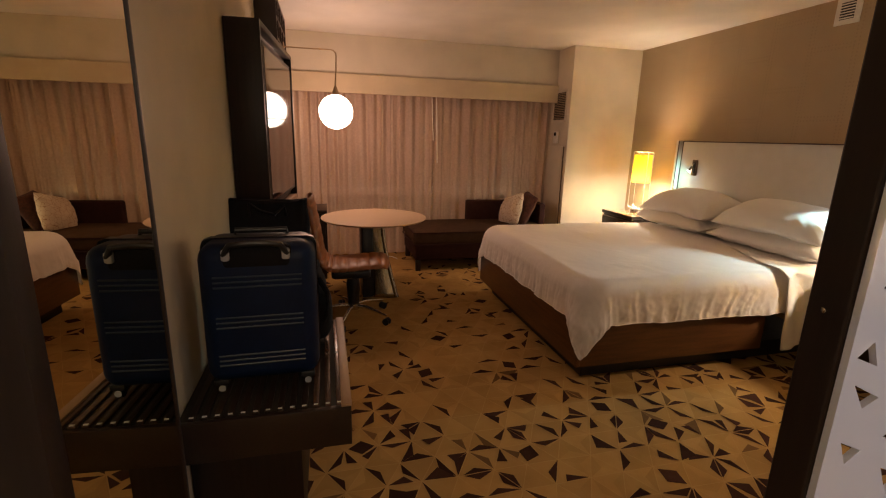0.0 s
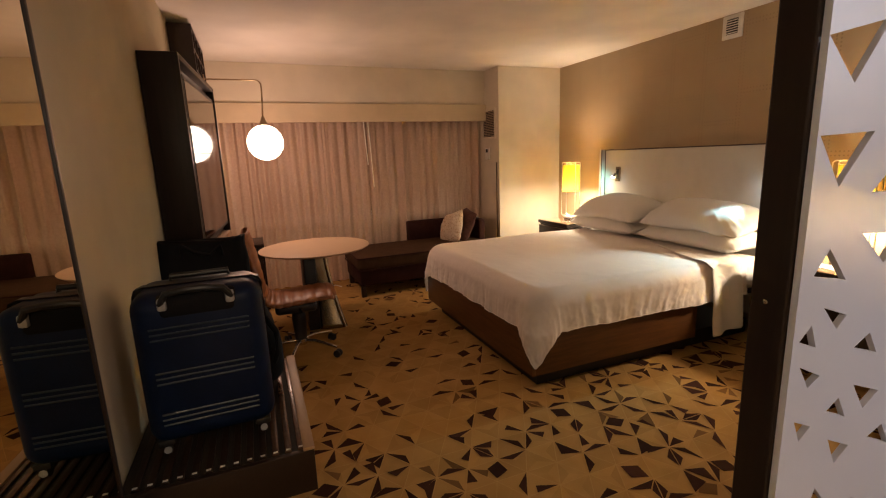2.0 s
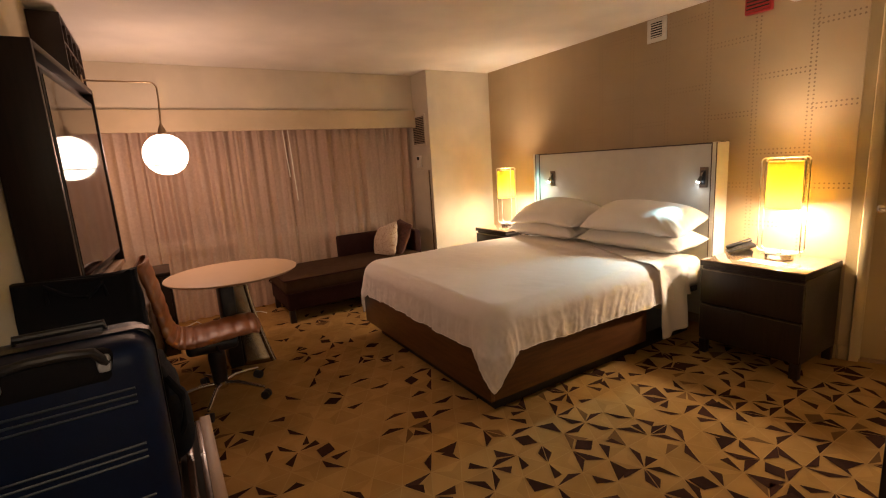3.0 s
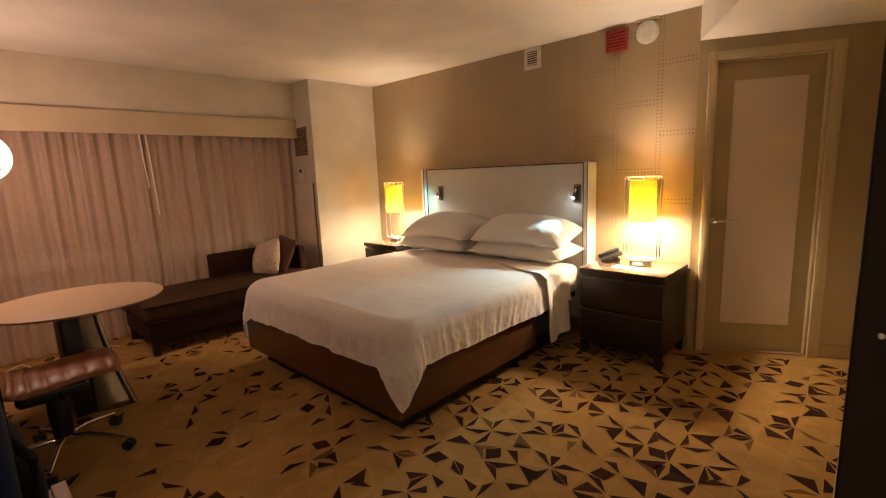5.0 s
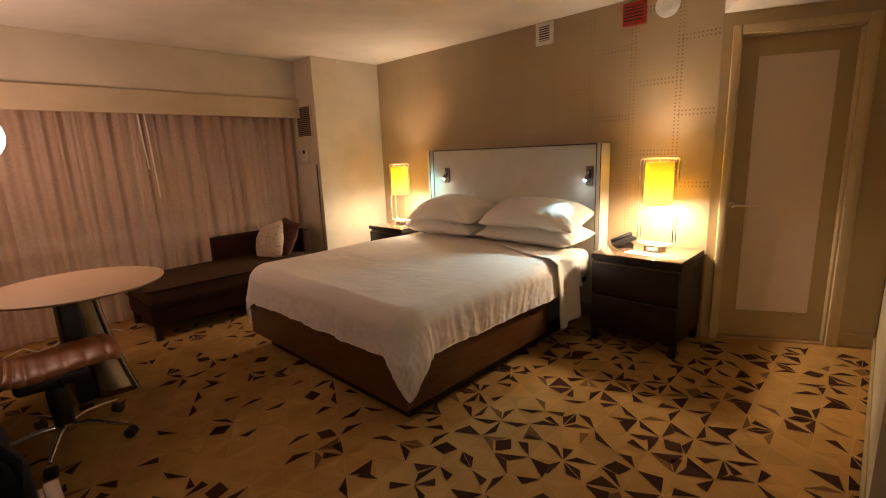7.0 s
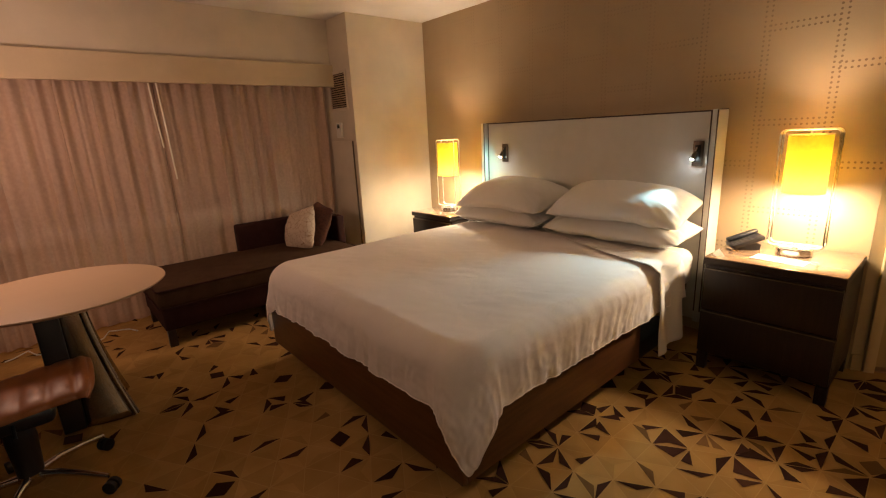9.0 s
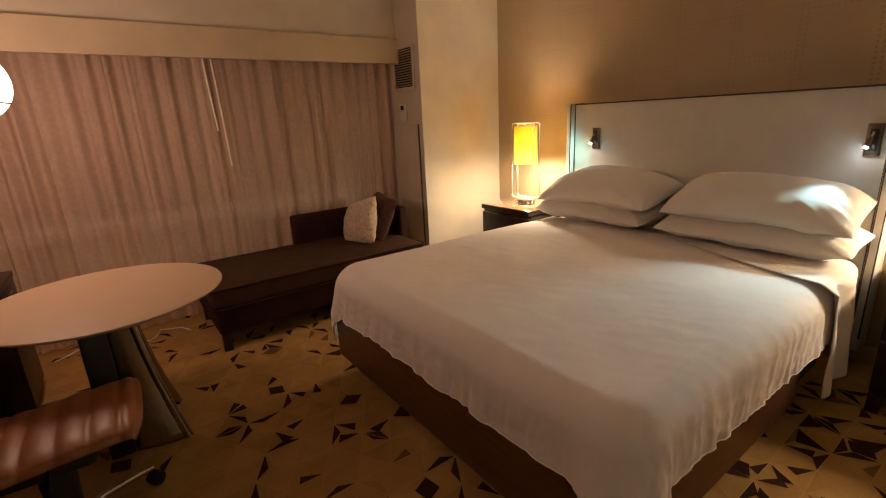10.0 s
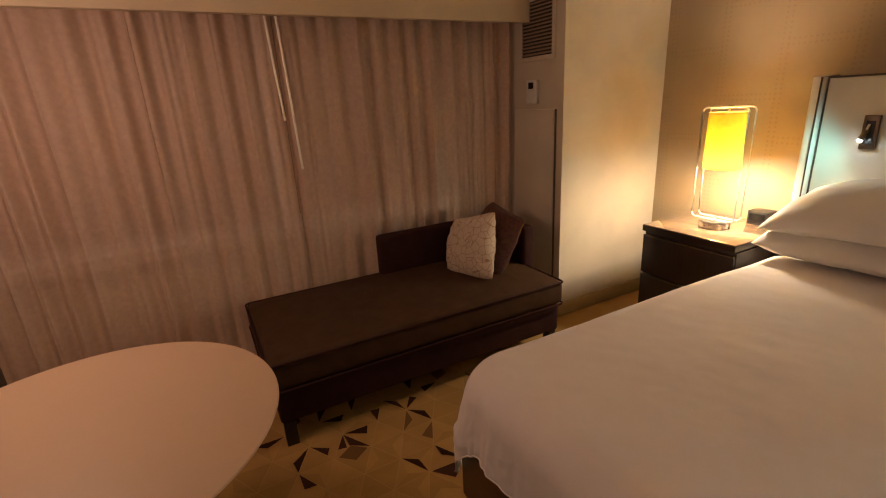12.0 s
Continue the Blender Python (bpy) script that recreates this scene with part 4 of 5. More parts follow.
for k, (x0, x1) in enumerate(((WX + 0.01, 1.33), (1.335, COLX - 0.015))):
    tagged(link("curtain", curtain(x0, x1, 5 + k), M["sheer"], 180), "floor-length sheer curtain drawn closed in soft folds", "curtain", "sheer curtains")
tagged(link("curtain_rail", boxed(WX + 0.01, COLX - 0.01, 5.80, 5.86, 2.085, 2.115, r=0.003), M["white"], 35), "white curtain rail hidden behind the pelmet", "curtain rail")
for dx, low in ((0.035, 1.18), (-0.02, 1.45)):
    tagged(link("curtain_wand", tube(bmesh.new(), [(1.30 + dx, 5.775, 2.09), (1.315 + dx, 5.772, 1.7), (1.33 + dx, 5.77, low)], 0.0062, 10), M["satin"], 35), "slim glossy wand hanging from the curtain rail", "curtain wand", "curtain wands")

# ---------------------------------------------------------------- chaise sofa
SX0, SX1, SY0, SY1 = 0.93, 2.62, 4.97, 5.78
sofa = thing("chaise_sofa", ((SX0 + SX1) / 2, (SY0 + SY1) / 2, 0), "dark brown upholstered chaise with a low corner back", "sofa")
part("frame", boxed(SX0 + 0.02, SX1 - 0.02, SY0 + 0.025, SY1 - 0.02, 0.13, 0.305, r=0.015, seg=3), M["sofa_body"], sofa)


def seat_cushion():
    b = boxed(SX0, SX1, SY0, SY1, 0.308, 0.455, r=0.035, seg=4)
    bmesh.ops.subdivide_edges(b, edges=[e for e in b.edges if e.calc_length() > 0.3], cuts=10, use_grid_fill=True)
    for v in b.verts:
        if v.co.z > 0.44:
            u, w = (v.co.x - SX0) / (SX1 - SX0), (v.co.y - SY0) / (SY1 - SY0)
            v.co.z += 0.018 * math.sin(math.pi * max(0, min(1, u))) ** 0.5 * math.sin(math.pi * max(0, min(1, w))) ** 0.5 if 0 < u < 1 and 0 < w < 1 else 0
    return b


cush = part("seat_cushion", seat_cushion(), M["sofa_seat"], sofa, "woven brown seat cushion", smooth=60)
pip = bmesh.new()
rr = 0.03
loop = [(x, y) for x, y in arc(SX1 - rr, SY0 + rr, rr, -90, 0) + arc(SX1 - rr, SY1 - rr, rr, 0, 90) + arc(SX0 + rr, SY1 - rr, rr, 90, 180) + arc(SX0 + rr, SY0 + rr, rr, 180, 270)]
tube(pip, [(x, y, 0.447) for x, y in loop], 0.006, 8, closed=True)
tube(pip, [(x, y, 0.312) for x, y in loop], 0.006, 8, closed=True)
part("piping", pip, M["sofa_body"], cush)
part("backrest", boxed(1.755, 2.60, 5.70, 5.79, 0.35, 0.712, r=0.022, seg=3), M["sofa_body"], sofa, "low upholstered backrest")
part("armrest", boxed(2.59, 2.68, 5.32, 5.79, 0.35, 0.712, r=0.022, seg=3), M["sofa_body"], sofa, "upholstered end rest")
for x in (SX0 + 0.03, SX1 - 0.09):
    for y in (SY0 + 0.03, SY1 - 0.09):
        part("leg", boxed(x, x + 0.055, y, y + 0.055, 0, 0.13, r=0.004), M["wood"], sofa)
cu = pillow((0, 0, 0), 0.42, 0.42, 0.17, 2.2, (0, 0, 0), "cushion", "cream scatter cushion with thin brown crackle lines", "scatter_cushion", "scatter cushions", "cushion")
cu.matrix_world = pose(2.27, 5.43, 0.615) @ pose(0, 0, 0, 0, 0, 4) @ pose(0, 0, 0, 0, -72, 0) @ pose(0, 0, 0, 0, 0, 17)
cu = pillow((0, 0, 0), 0.43, 0.43, 0.19, 5.6, (0, 0, 0), "rust", "rust-brown mottled scatter cushion leaning in the corner", "scatter_cushion", "scatter cushions", "cushion")
cu.matrix_world = pose(2.45, 5.44, 0.63) @ pose(0, 0, 0, 0, 0, -4) @ pose(0, 0, 0, 0, -66, 0) @ pose(0, 0, 0, 0, 0, -6)

# ---------------------------------------------------------------- round table
TX, TY, TR = 0.43, 4.36, 0.49
table = thing("round_table", (TX, TY, 0), "round table with a white top on a metal pedestal", "table")
part("tabletop", lathe(bmesh.new(), [(0.0, 0.732), (TR - 0.022, 0.732), (TR - 0.004, 0.743), (TR, 0.747), (TR - 0.002, 0.751), (TR - 0.006, 0.752), (0.0, 0.752)], (TX, TY, 0), 96), M["laminate"], table, "smooth white round top", smooth=40)
part("top_plate", lathe(bmesh.new(), [(0.0, 0.700), (0.20, 0.700), (0.20, 0.7315), (0.0, 0.7315)], (TX, TY, 0), 40), M["black"], table)
part("column", boxed(TX - 0.13, TX - 0.03, TY - 0.17, TY + 0.17, 0.012, 0.699, r=0.01), M["black"], table, "dark flat pedestal column")


def flared_plate(side):
    """A metal sheet beside the column that widens and bows out towards the floor."""
    def f(i, j):
        z = 0.002 + 0.696 * (1 - j)
        right = 0.055 + 0.125 * j ** 1.5
        left = -0.030
        bow = 0.085 + 0.105 * j ** 1.8 - 0.05 * (1 - i) ** 2 * j
        return (TX + left + (right - left) * i, TY + side * bow, z)
    return grid(bmesh.new(), 10, 20, f)


for side in (-1, 1):
    ob = part("flared_plate", flared_plate(side), M["brushed"], table, "flared brushed-metal plate", smooth=180)
    mod = ob.modifiers.new("thick", "SOLIDIFY")
    mod.thickness, mod.offset = 0.006, 0
    pts = [(TX + 0.055 + 0.125 * (k / 14) ** 1.5 + 0.010, TY + side * (0.085 + 0.105 * (k / 14) ** 1.8), 0.698 - 0.692 * k / 14) for k in range(15)]
    part("edge_tube", tube(bmesh.new(), pts, 0.018, 12), M["brushed"], table, "bright tubular leg", smooth=60)

# ---------------------------------------------------------------- swivel chair
CX, CY = 0.19, 3.74
chair = thing("swivel_chair", (CX, CY, 0), "tan ribbed leather swivel chair on a chrome star base", "chair", rz=-2)


def shell():
    """Seat and back in one bent sheet, ribbed across. Faces +x."""
    prof = [(0.27, 0.490), (0.24, 0.505), (0.10, 0.500), (-0.05, 0.488), (-0.15, 0.488), (-0.21, 0.515), (-0.245, 0.58), (-0.262, 0.70), (-0.285, 0.85), (-0.315, 1.00), (-0.322, 1.03)]
    pts = [Vector((p[0], 0, p[1])) for p in prof]
    def along(s):
        t = s * (len(pts) - 1)
        i = min(int(t), len(pts) - 2)
        q = t - i
        p0, p1, p2, p3 = pts[max(i - 1, 0)], pts[i], pts[i + 1], pts[min(i + 2, len(pts) - 1)]
        return 0.5 * ((2 * p1) + (p2 - p0) * q + (2 * p0 - 5 * p1 + 4 * p2 - p3) * q * q + (3 * p1 - p0 - 3 * p2 + p3) * q ** 3)
    b = bmesh.new()
    for side in (1, -1):
        def f(i, j):
            p = along(i)
            d = (along(min(i + 0.01, 1)) - along(max(i - 0.01, 0))).normalized()
            n = Vector((d.z, 0, -d.x))
            w = (2 * j - 1)
            rib = abs(math.sin(i * math.pi * 17)) ** 0.5 * 0.010
            th = 0.020 * (1 - abs(w) ** 6) + rib * (1 - abs(w) ** 8)
            fall = 0.012 * w * w
            return p + n * (-side * th - fall) + Vector((0, w * 0.235, 0))
        grid(b, 170, 14, f)
    bmesh.ops.remove_doubles(b, verts=b.verts, dist=0.0005)
    return b


part("seat_shell", shell(), M["leather"], chair, "channelled tan leather seat and back", smooth=180, world=False)
part("mechanism", boxed(-0.17, 0.14, -0.13, 0.13, 0.375, 0.458, r=0.03, seg=3), M["black"], chair, "black tilt mechanism", world=False)
part("lever", tube(bmesh.new(), [(0.0, -0.08, 0.42), (0.02, -0.24, 0.41)], 0.007, 8), M["black"], chair, world=False)
part("gas_lift", lathe(bmesh.new(), [(0.0, 0.12), (0.045, 0.12), (0.055, 0.30), (0.05, 0.36), (0.05, 0.40), (0.0, 0.40)], n=24), M["black"], chair, world=False)
part("hub", lathe(bmesh.new(), [(0.0, 0.085), (0.045, 0.085), (0.05, 0.10), (0.045, 0.135), (0.0, 0.135)], n=24), M["chrome"], chair, world=False)
for k in range(5):
    a = radians(-36 + 72 * k)
    d = Vector((math.cos(a), math.sin(a), 0))
    arm = part("arm", tube(bmesh.new(), [d * 0.03 + Vector((0, 0, 0.115)), d * 0.12 + Vector((0, 0, 0.118)), d * 0.22 + Vector((0, 0, 0.100)), d * 0.315 + Vector((0, 0, 0.078))], 0.017, 12, taper=0.011), M["chrome"], chair, "polished star-base arm", world=False)
    n = Vector((-d.y, d.x, 0))
    c = bmesh.new()
    for s in (-1, 1):
        q = d * 0.318 + n * s * 0.014 + Vector((0, 0, 0.029))
        tube(c, [q - n * 0.009, q + n * 0.009], 0.029, 18)
    part("castor", c, M["rubber"], arm, "black twin-wheel castor", world=False)

# ---------------------------------------------------------------- luggage bench and bags
LX1, LY0, LY1, LZ = 0.06, 1.515, 2.315, 0.58
bench = thing("luggage_bench", (-0.22, 1.92, 0), "dark wooden luggage bench with slatted top against the wall", "bench")
part("fascia", boxed(WX + 0.004, LX1, LY0, LY0 + 0.022, 0.425, LZ - 0.006, r=0.003), M["wood"], bench)
part("fascia", boxed(LX1 - 0.022, LX1, LY0 + 0.023, LY1, 0.425, LZ - 0.006, r=0.003), M["wood"], bench)
# deck coloured near-black to paint the shade in the slat gaps
part("deck", boxed(WX + 0.004, LX1 - 0.023, LY0 + 0.023, LY1, 0.43, LZ - 0.012), M["slot"], bench)
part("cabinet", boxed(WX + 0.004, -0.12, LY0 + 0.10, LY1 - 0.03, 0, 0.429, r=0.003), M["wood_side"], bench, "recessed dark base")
for k in range(13):
    x = WX + 0.035 + k * 0.0395
    # last three slats take the paler colour that stands in for light on them
    part("slat", boxed(x, x + 0.022, LY0 + 0.024, LY1 - 0.002, LZ - 0.0115, LZ, r=0.002), M["slat"] if k > 9 else M["wood"], bench)
    # studs are plain white: the metal's glint is put into the colour
    part("slat_end", boxed(x + 0.004, x + 0.018, LY0 + 0.026, LY0 + 0.032, LZ + 0.0005, LZ + 0.003), M["white"], bench, "small metal slat stud, coloured white for its glint")
part("edge_trim", boxed(LX1 - 0.034, LX1 + 0.002, LY0 + 0.002, LY1 + 0.004, LZ - 0.005, LZ + 0.008, r=0.002), M["light_wood"], bench, "pale edge strip")


def suitcase():
    W, D, H, Z = 0.385, 0.26, 0.505, 0.045
    s = thing("suitcase", (-0.238, 1.79, LZ), "navy hard-shell trolley suitcase standing on the luggage bench", "suitcase", rz=1)
    sh = part("shell", boxed(-W / 2, W / 2, -D / 2, D / 2, Z, Z + H, r=0.055, seg=5), M["case"], s, "ribbed navy shell", world=False)
    for z in (Z + 0.075, Z + 0.215, Z + 0.36):
        for k in range(3):
            r = bmesh.new()
            zz = z + k * 0.018
            tube(r, [(-W / 2 + 0.05, -D / 2 + 0.0005, zz), (W / 2 - 0.05, -D / 2 + 0.0005, zz)], 0.0036, 6)
            part("rib", r, M["case_rib"], sh, world=False)
    part("zip", boxed(-W / 2 - 0.003, W / 2 + 0.003, -0.012, 0.012, Z + 0.03, Z + H + 0.004, r=0.03), M["black"], s, world=False)
    part("handle_dish", boxed(-0.115, 0.115, -D / 2 - 0.004, -D / 2 + 0.06, Z + H - 0.085, Z + H - 0.004, r=0.02), M["nylon"], s, "recessed black handle tray", world=False)
    for x in (-0.095, 0.095):
        part("handle_end", boxed(x - 0.013, x + 0.013, -D / 2 - 0.018, -D / 2 + 0.012, Z + H - 0.050, Z + H - 0.012, r=0.007), M["grey"], s, "grey handle mount", world=False)
    h = bmesh.new()
    tube(h, [(-0.10, -D / 2 - 0.008, Z + H - 0.03), (-0.08, -D / 2 - 0.020, Z + H + 0.004), (-0.03, -D / 2 - 0.026, Z + H + 0.012), (0.03, -D / 2 - 0.026, Z + H + 0.012), (0.08, -D / 2 - 0.020, Z + H + 0.004), (0.10, -D / 2 - 0.008, Z + H - 0.03)], 0.011, 10)
    part("carry_handle", h, M["black"], s, world=False)
    t = bmesh.new()
    tube(t, [(-0.09, 0.06, Z + H - 0.01), (-0.09, 0.06, Z + H + 0.014), (0.09, 0.06, Z + H + 0.014), (0.09, 0.06, Z + H - 0.01)], 0.010, 10)
    part("trolley_handle", t, M["black"], s, "retracted dark metal trolley handle", world=False)
    for x in (-W / 2 + 0.045, W / 2 - 0.045):
        for y in (-D / 2 + 0.045, D / 2 - 0.045):
            w = bmesh.new()
            tube(w, [(x - 0.009, y, 0.021), (x + 0.009, y, 0.021)], 0.021, 16)
            wh = part("wheel", w, M["rubber"], s, world=False)
            part("wheel_cap", tube(bmesh.new(), [(x, y - 0.024, 0.022), (x, y - 0.0215, 0.022)], 0.012, 14), M["grey"], wh, world=False)
            part("wheel_housing", boxed(x - 0.025, x + 0.025, y - 0.025, y + 0.025, 0.034, Z + 0.012, r=0.006), M["black"], s, world=False)
    return s


suitcase()


def backpack():
    p = thing("backpack", (-0.125, 2.12, LZ), "black fabric backpack standing behind the suitcase", "backpack")
    b = bmesh.new()
    bmesh.ops.create_uvsphere(b, u_segments=28, v_segments=20, radius=1)
    for v in b.verts:
        x, y, z = v.co
        sx = math.copysign(abs(x) ** 0.6, x)
        sy = math.copysign(abs(y) ** 0.6, y)
        sz = math.copysign(abs(z) ** 0.7, z)
        n = noise.noise(v.co * 2.4) * 0.02
        v.co = Vector((sx * (0.105 + n), sy * (0.12 + n), 0.19 + sz * 0.19))
    part("body", b, M["nylon"], p, smooth=180, world=False)
    b = bmesh.new()
    bmesh.ops.create_uvsphere(b, u_segments=24, v_segments=16, radius=1)
    for v in b.verts:
        x, y, z = v.co
        v.co = Vector((0.035 + math.copysign(abs(x) ** 0.6, x) * 0.10, -0.02 + math.copysign(abs(y) ** 0.6, y) * 0.10, 0.13 + math.copysign(abs(z) ** 0.6, z) * 0.12))
    part("front_pocket", b, M["nylon"], p, smooth=180, world=False)
    part("strap", tube(bmesh.new(), [(0.08, -0.09, 0.31), (0.115, -0.11, 0.25), (0.11, -0.11, 0.15), (0.07, -0.09, 0.06)], 0.012, 8), M["nylon"], p, world=False)
    part("grab_loop", tube(bmesh.new(), [(-0.03, 0, 0.365), (-0.02, 0, 0.405), (0.02, 0, 0.405), (0.03, 0, 0.365)], 0.008, 8), M["nylon"], p, world=False)
    return p


backpack()

# ---------------------------------------------------------------- television wall
DXF = -0.14
desk = thing("credenza", (-0.32, 3.9, 0), "long low wooden media console along the wall", "console")
part("body", boxed(WX + 0.004, DXF - 0.02, 2.42, 5.30, 0.09, 0.70, r=0.003), M["wood"], desk)
part("top", boxed(WX + 0.004, DXF, 2.40, 5.32, 0.702, 0.735, r=0.003), M["wood"], desk)
part("top_edge", boxed(DXF + 0.0005, DXF + 0.004, 2.40, 5.32, 0.704, 0.733), M["light_wood"], desk, "pale wood edging")
for k in range(4):
    y0 = 2.44 + k * 0.715
    d = part("door", boxed(DXF - 0.019, DXF - 0.002, y0, y0 + 0.705, 0.10, 0.69, r=0.002), M["wood"], desk)
    part("pull", boxed(DXF - 0.0015, DXF + 0.010, y0 + 0.30, y0 + 0.40, 0.66, 0.668, r=0.001), M["bronze"], d)
part("kick", boxed(WX + 0.004, DXF - 0.06, 2.44, 5.28, 0, 0.089), M["black"], desk)

side = thing("side_cabinet", (-0.25, 5.13, 0), "deep dark wooden cabinet at the window end of the console", "cabinet")
part("body", boxed(DXF + 0.006, -0.022, 4.88, 5.335, 0.0, 0.70, r=0.003), M["wood"], side)
part("top", boxed(DXF + 0.006, 0.0, 4.87, 5.345, 0.702, 0.737, r=0.003), M["wood"], side)
leaf = part("door", boxed(-0.0215, -0.004, 4.885, 5.33, 0.06, 0.695, r=0.002), M["wood"], side)
part("pull", boxed(-0.0035, 0.008, 5.06, 5.16, 0.655, 0.663, r=0.001), M["bronze"], leaf)

tote = thing("tote_bag", (-0.31, 2.68, 0.735), "black soft tote bag standing on the console", "bag")


def tote_mesh():
    def f(i, j):
        a = i * 2 * math.pi
        z = j * 0.42
        sx = math.copysign(abs(math.cos(a)) ** 0.35, math.cos(a))
        sy = math.copysign(abs(math.sin(a)) ** 0.5, math.sin(a))
        n = noise.noise(Vector((math.cos(a) * 3, math.sin(a) * 3, z * 9)))
        droop = 0.03 * (1 - sx * sx) * j
        return (sx * (0.215 + 0.01 * n) * (1 - 0.03 * j), sy * (0.085 + 0.015 * n) * (1 - 0.6 * j), z - droop + 0.012 * n * j)
    b = grid(bmesh.new(), 60, 18, f)
    bmesh.ops.remove_doubles(b, verts=b.verts, dist=0.0008)
    bmesh.ops.holes_fill(b, edges=[e for e in b.edges if e.is_boundary])
    return b


part("bag_body", tote_mesh(), M["nylon"], tote, smooth=60, world=False)
for s in (-1, 1):
    part("strap", tube(bmesh.new(), [(-0.09, s * 0.05, 0.33), (-0.085, s * 0.06, 0.40), (-0.03, s * 0.075, 0.36), (0.04, s * 0.075, 0.34), (0.09, s * 0.06, 0.385), (0.095, s * 0.05, 0.33)], 0.009, 8), M["nylon"], tote, world=False)

TVY0, TVY1, TVZ0, TVZ1, TVX = 2.86, 4.10, 0.98, 2.08, -0.315
tv = thing("television_panel", (WX, 3.7, TVZ0), "flat black television set in a deep dark wood surround", "television")
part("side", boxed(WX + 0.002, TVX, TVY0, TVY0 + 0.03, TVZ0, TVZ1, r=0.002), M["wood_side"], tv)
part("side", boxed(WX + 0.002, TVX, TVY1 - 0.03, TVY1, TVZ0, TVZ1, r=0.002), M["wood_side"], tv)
part("back", boxed(WX + 0.002, TVX - 0.05, TVY0 + 0.031, TVY1 - 0.031, TVZ0 + 0.031, TVZ1 - 0.031), M["wood"], tv)
part("top_rail", boxed(WX + 0.002, TVX, TVY0 + 0.031, TVY1 - 0.031, TVZ1 - 0.03, TVZ1, r=0.002), M["wood"], tv)
part("bottom_rail", boxed(WX + 0.002, TVX, TVY0 + 0.031, TVY1 - 0.031, TVZ0, TVZ0 + 0.03, r=0.002), M["light_wood"], tv, "pale wooden bottom rail")
bez = part("bezel", boxed(TVX - 0.048, TVX - 0.006, TVY0 + 0.08, TVY1 - 0.08, TVZ0 + 0.09, TVZ1 - 0.09, r=0.004), M["black"], tv, "slim black bezel")
part("screen", boxed(TVX - 0.0055, TVX - 0.003, TVY0 + 0.105, TVY1 - 0.105, TVZ0 + 0.115, TVZ1 - 0.115), M["screen_black"], bez, "glossy switched-off screen")

tv.matrix_world = Matrix.Translation((WX + 0.004, TVY0, 0)) @ pose(0, 0, 0, 0, 0, -3.6) @ Matrix.Translation((-WX - 0.002, -TVY0, 0)) @ pose(WX, 3.7, TVZ0)
part("wall_bracket", boxed(WX + 0.002, WX + 0.03, 3.2, 3.9, 1.3, 1.7), M["black"], tv)

lat = thing("lattice_panel", (WX, 4.75, 2.0), "dark wooden lattice panel fixed high on the wall", "wall panel")
QY0, QY1, QZ0, QZ1, QX = 4.20, 5.12, 2.095, 2.56, -0.335
part("back", boxed(WX + 0.002, QX - 0.05, QY0 + 0.021, QY1 - 0.021, QZ0 + 0.021, QZ1 - 0.021), M["wood"], lat)
for y0, y1, z0, z1 in ((QY0, QY0 + 0.02, QZ0, QZ1), (QY1 - 0.02, QY1, QZ0, QZ1), (QY0 + 0.021, QY1 - 0.021, QZ0, QZ0 + 0.02), (QY0 + 0.021, QY1 - 0.021, QZ1 - 0.02, QZ1)):
    part("frame", boxed(WX + 0.002, QX, y0, y1, z0, z1, r=0.002), M["wood"], lat)
for k in range(1, 4):
    y = QY0 + k * (QY1 - QY0) / 4
    part("upright_bar", boxed(QX - 0.049, QX - 0.003, y - 0.008, y + 0.008, QZ0 + 0.021, QZ1 - 0.021, r=0.002), M["wood"], lat)
for k in range(1, 3):
    z = QZ0 + k * (QZ1 - QZ0) / 3
    part("cross_bar", boxed(QX - 0.049, QX - 0.005, QY0 + 0.021, QY1 - 0.021, z - 0.008, z + 0.008, r=0.002), M["wood"], lat)
board = thing("upright_board", (WX, 4.85, 0.735), "tall dark wooden board with pale edges beside the television", "wall panel")
part("board", boxed(WX + 0.002, QX - 0.03, 4.58, 5.12, 0.736, 2.09, r=0.002), M["wood_side"], board)
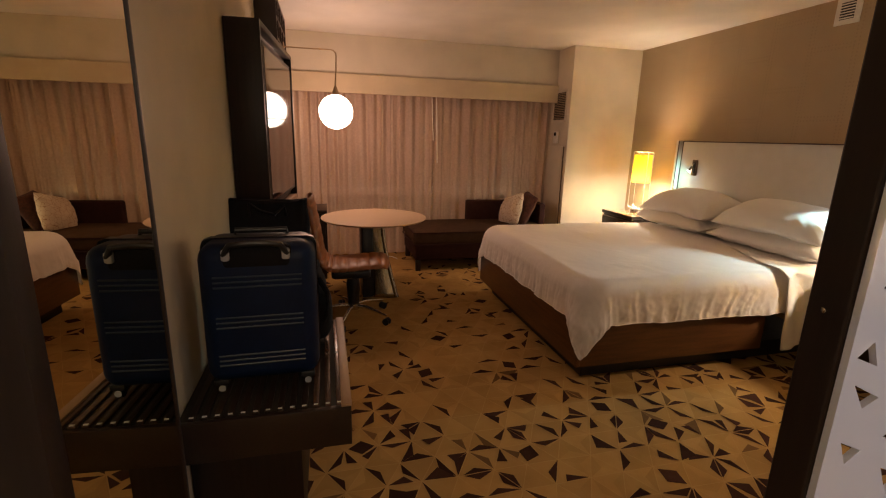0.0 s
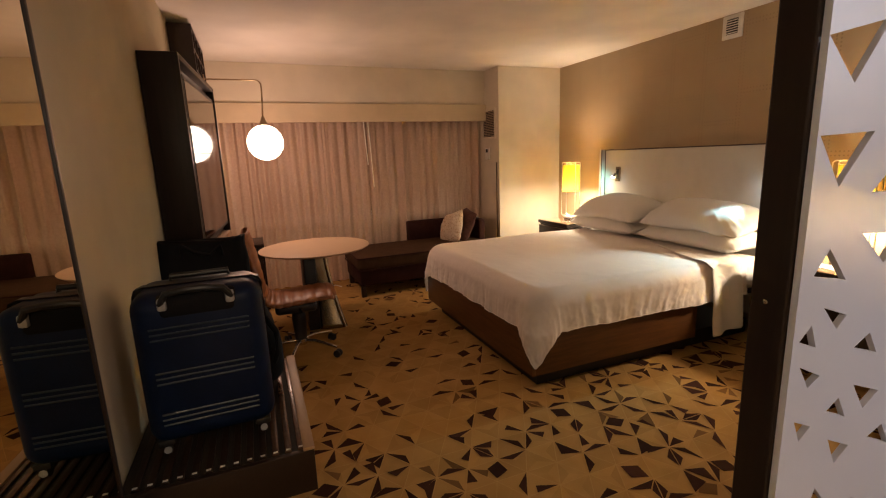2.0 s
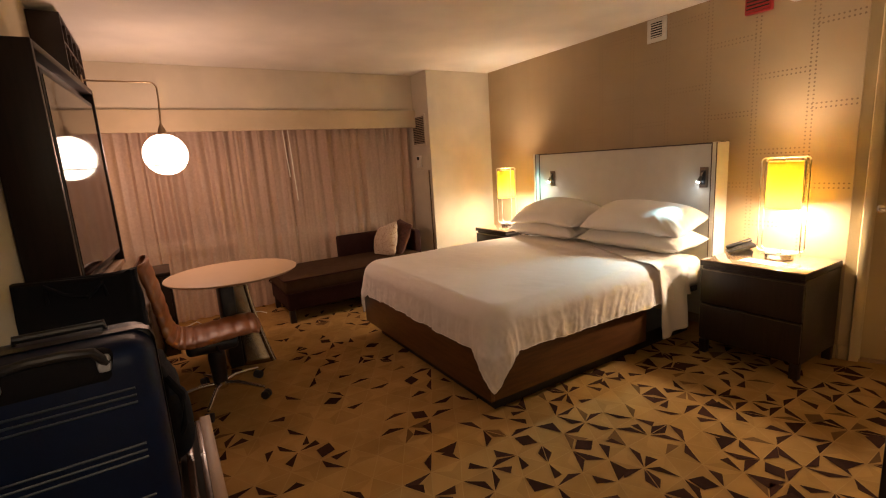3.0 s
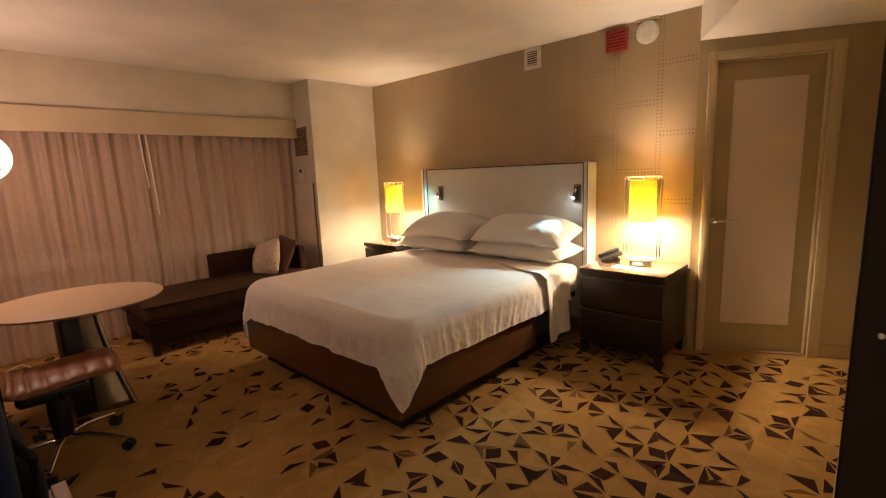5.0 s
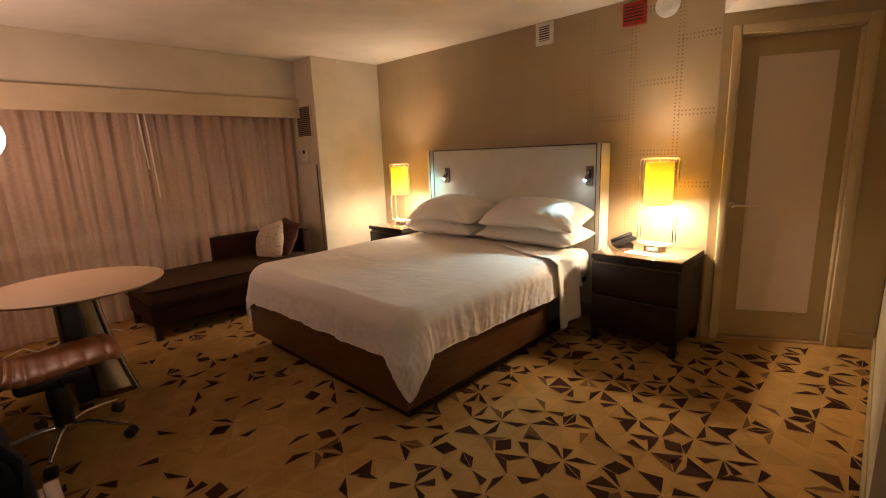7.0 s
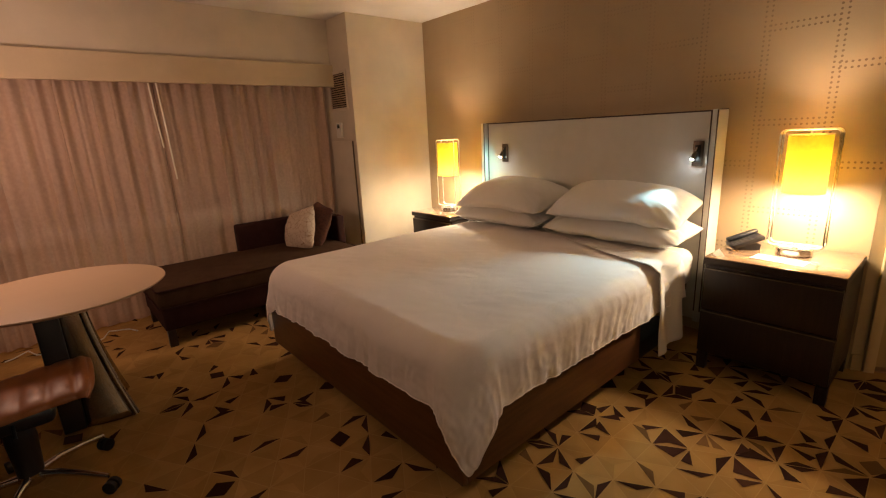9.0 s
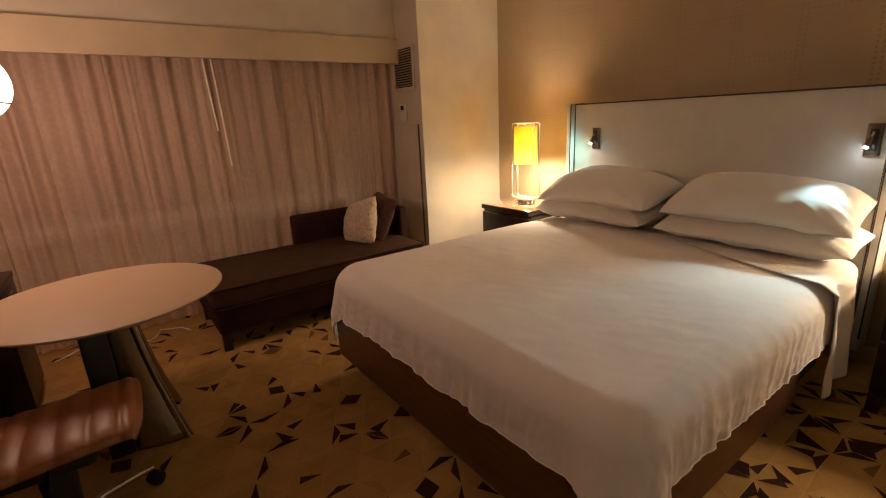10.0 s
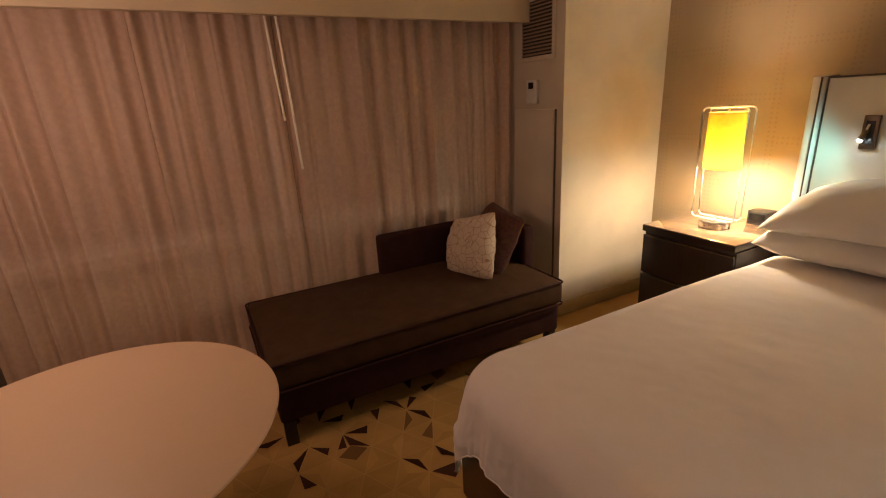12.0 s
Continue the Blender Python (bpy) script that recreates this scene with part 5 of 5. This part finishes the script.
part("edge", boxed(QX - 0.03, QX - 0.01, 5.105, 5.12, 0.736, 2.09, r=0.002), M["light_wood"], board, "pale edge strip")

# ---------------------------------------------------------------- pendant
pend = thing("pendant_lamp", (GLOBE[0], GLOBE[1], GLOBE[2] - 0.162), "lit white glass globe hanging from a bent brass arm", "lamp")
gx, gy, gz = GLOBE
part("globe", lathe(bmesh.new(), [(0.162 * math.sin(math.pi * k / 28), -0.162 * math.cos(math.pi * k / 28)) for k in range(29)], GLOBE, 48), M["globe"], pend, "glowing opal glass globe", smooth=180).visible_shadow = False
part("seam_ring", tube(bmesh.new(), [(gx + 0.1390 * math.cos(2 * math.pi * k / 60), gy + 0.1390 * math.sin(2 * math.pi * k / 60), gz - 0.085) for k in range(60)], 0.0042, 6, closed=True), M["bronze"], pend, "thin ring round the globe")
part("cap", lathe(bmesh.new(), [(0.0, 0.155), (0.032, 0.157), (0.03, 0.185), (0.014, 0.225), (0.008, 0.24), (0.0, 0.24)], GLOBE, 24), M["brass"], pend, "conical brass cap")
AZ = 2.262
part("arm", tube(bmesh.new(), [(QX - 0.02, gy, AZ), (gx - 0.03, gy, AZ)] + [(gx - 0.03 + 0.045 * math.sin(a), gy, AZ - 0.045 * (1 - math.cos(a))) for a in (0.4, 0.8, 1.2, 1.5708)] + [(gx + 0.012, gy, gz + 0.4), (gx, gy, gz + 0.23)], 0.0065, 10), M["brass"], pend, "bent brass arm")
part("wall_rose", lathe(bmesh.new(), [(0.04, 0), (0.04, 0.008), (0.0, 0.012)], n=24), M["brass"], pend, world=False).matrix_basis = pose(QX - 0.003 - gx, 0, AZ - gz + 0.162, 0, 90, 0)

# ---------------------------------------------------------------- small things
cable = bmesh.new()
tube(cable, [(0.02 + k * 0.045, 5.62 + 0.05 * math.sin(k * 0.9) + 0.03 * math.sin(k * 2.3 + 1), 0.008 + 0.03 * max(0, math.sin(k * 0.55)) ** 3) for k in range(19)], 0.005, 6)
tagged(link("power_cable", cable, M["white"], 60), "pale power cable lying loosely along the curtain hem", "cable")
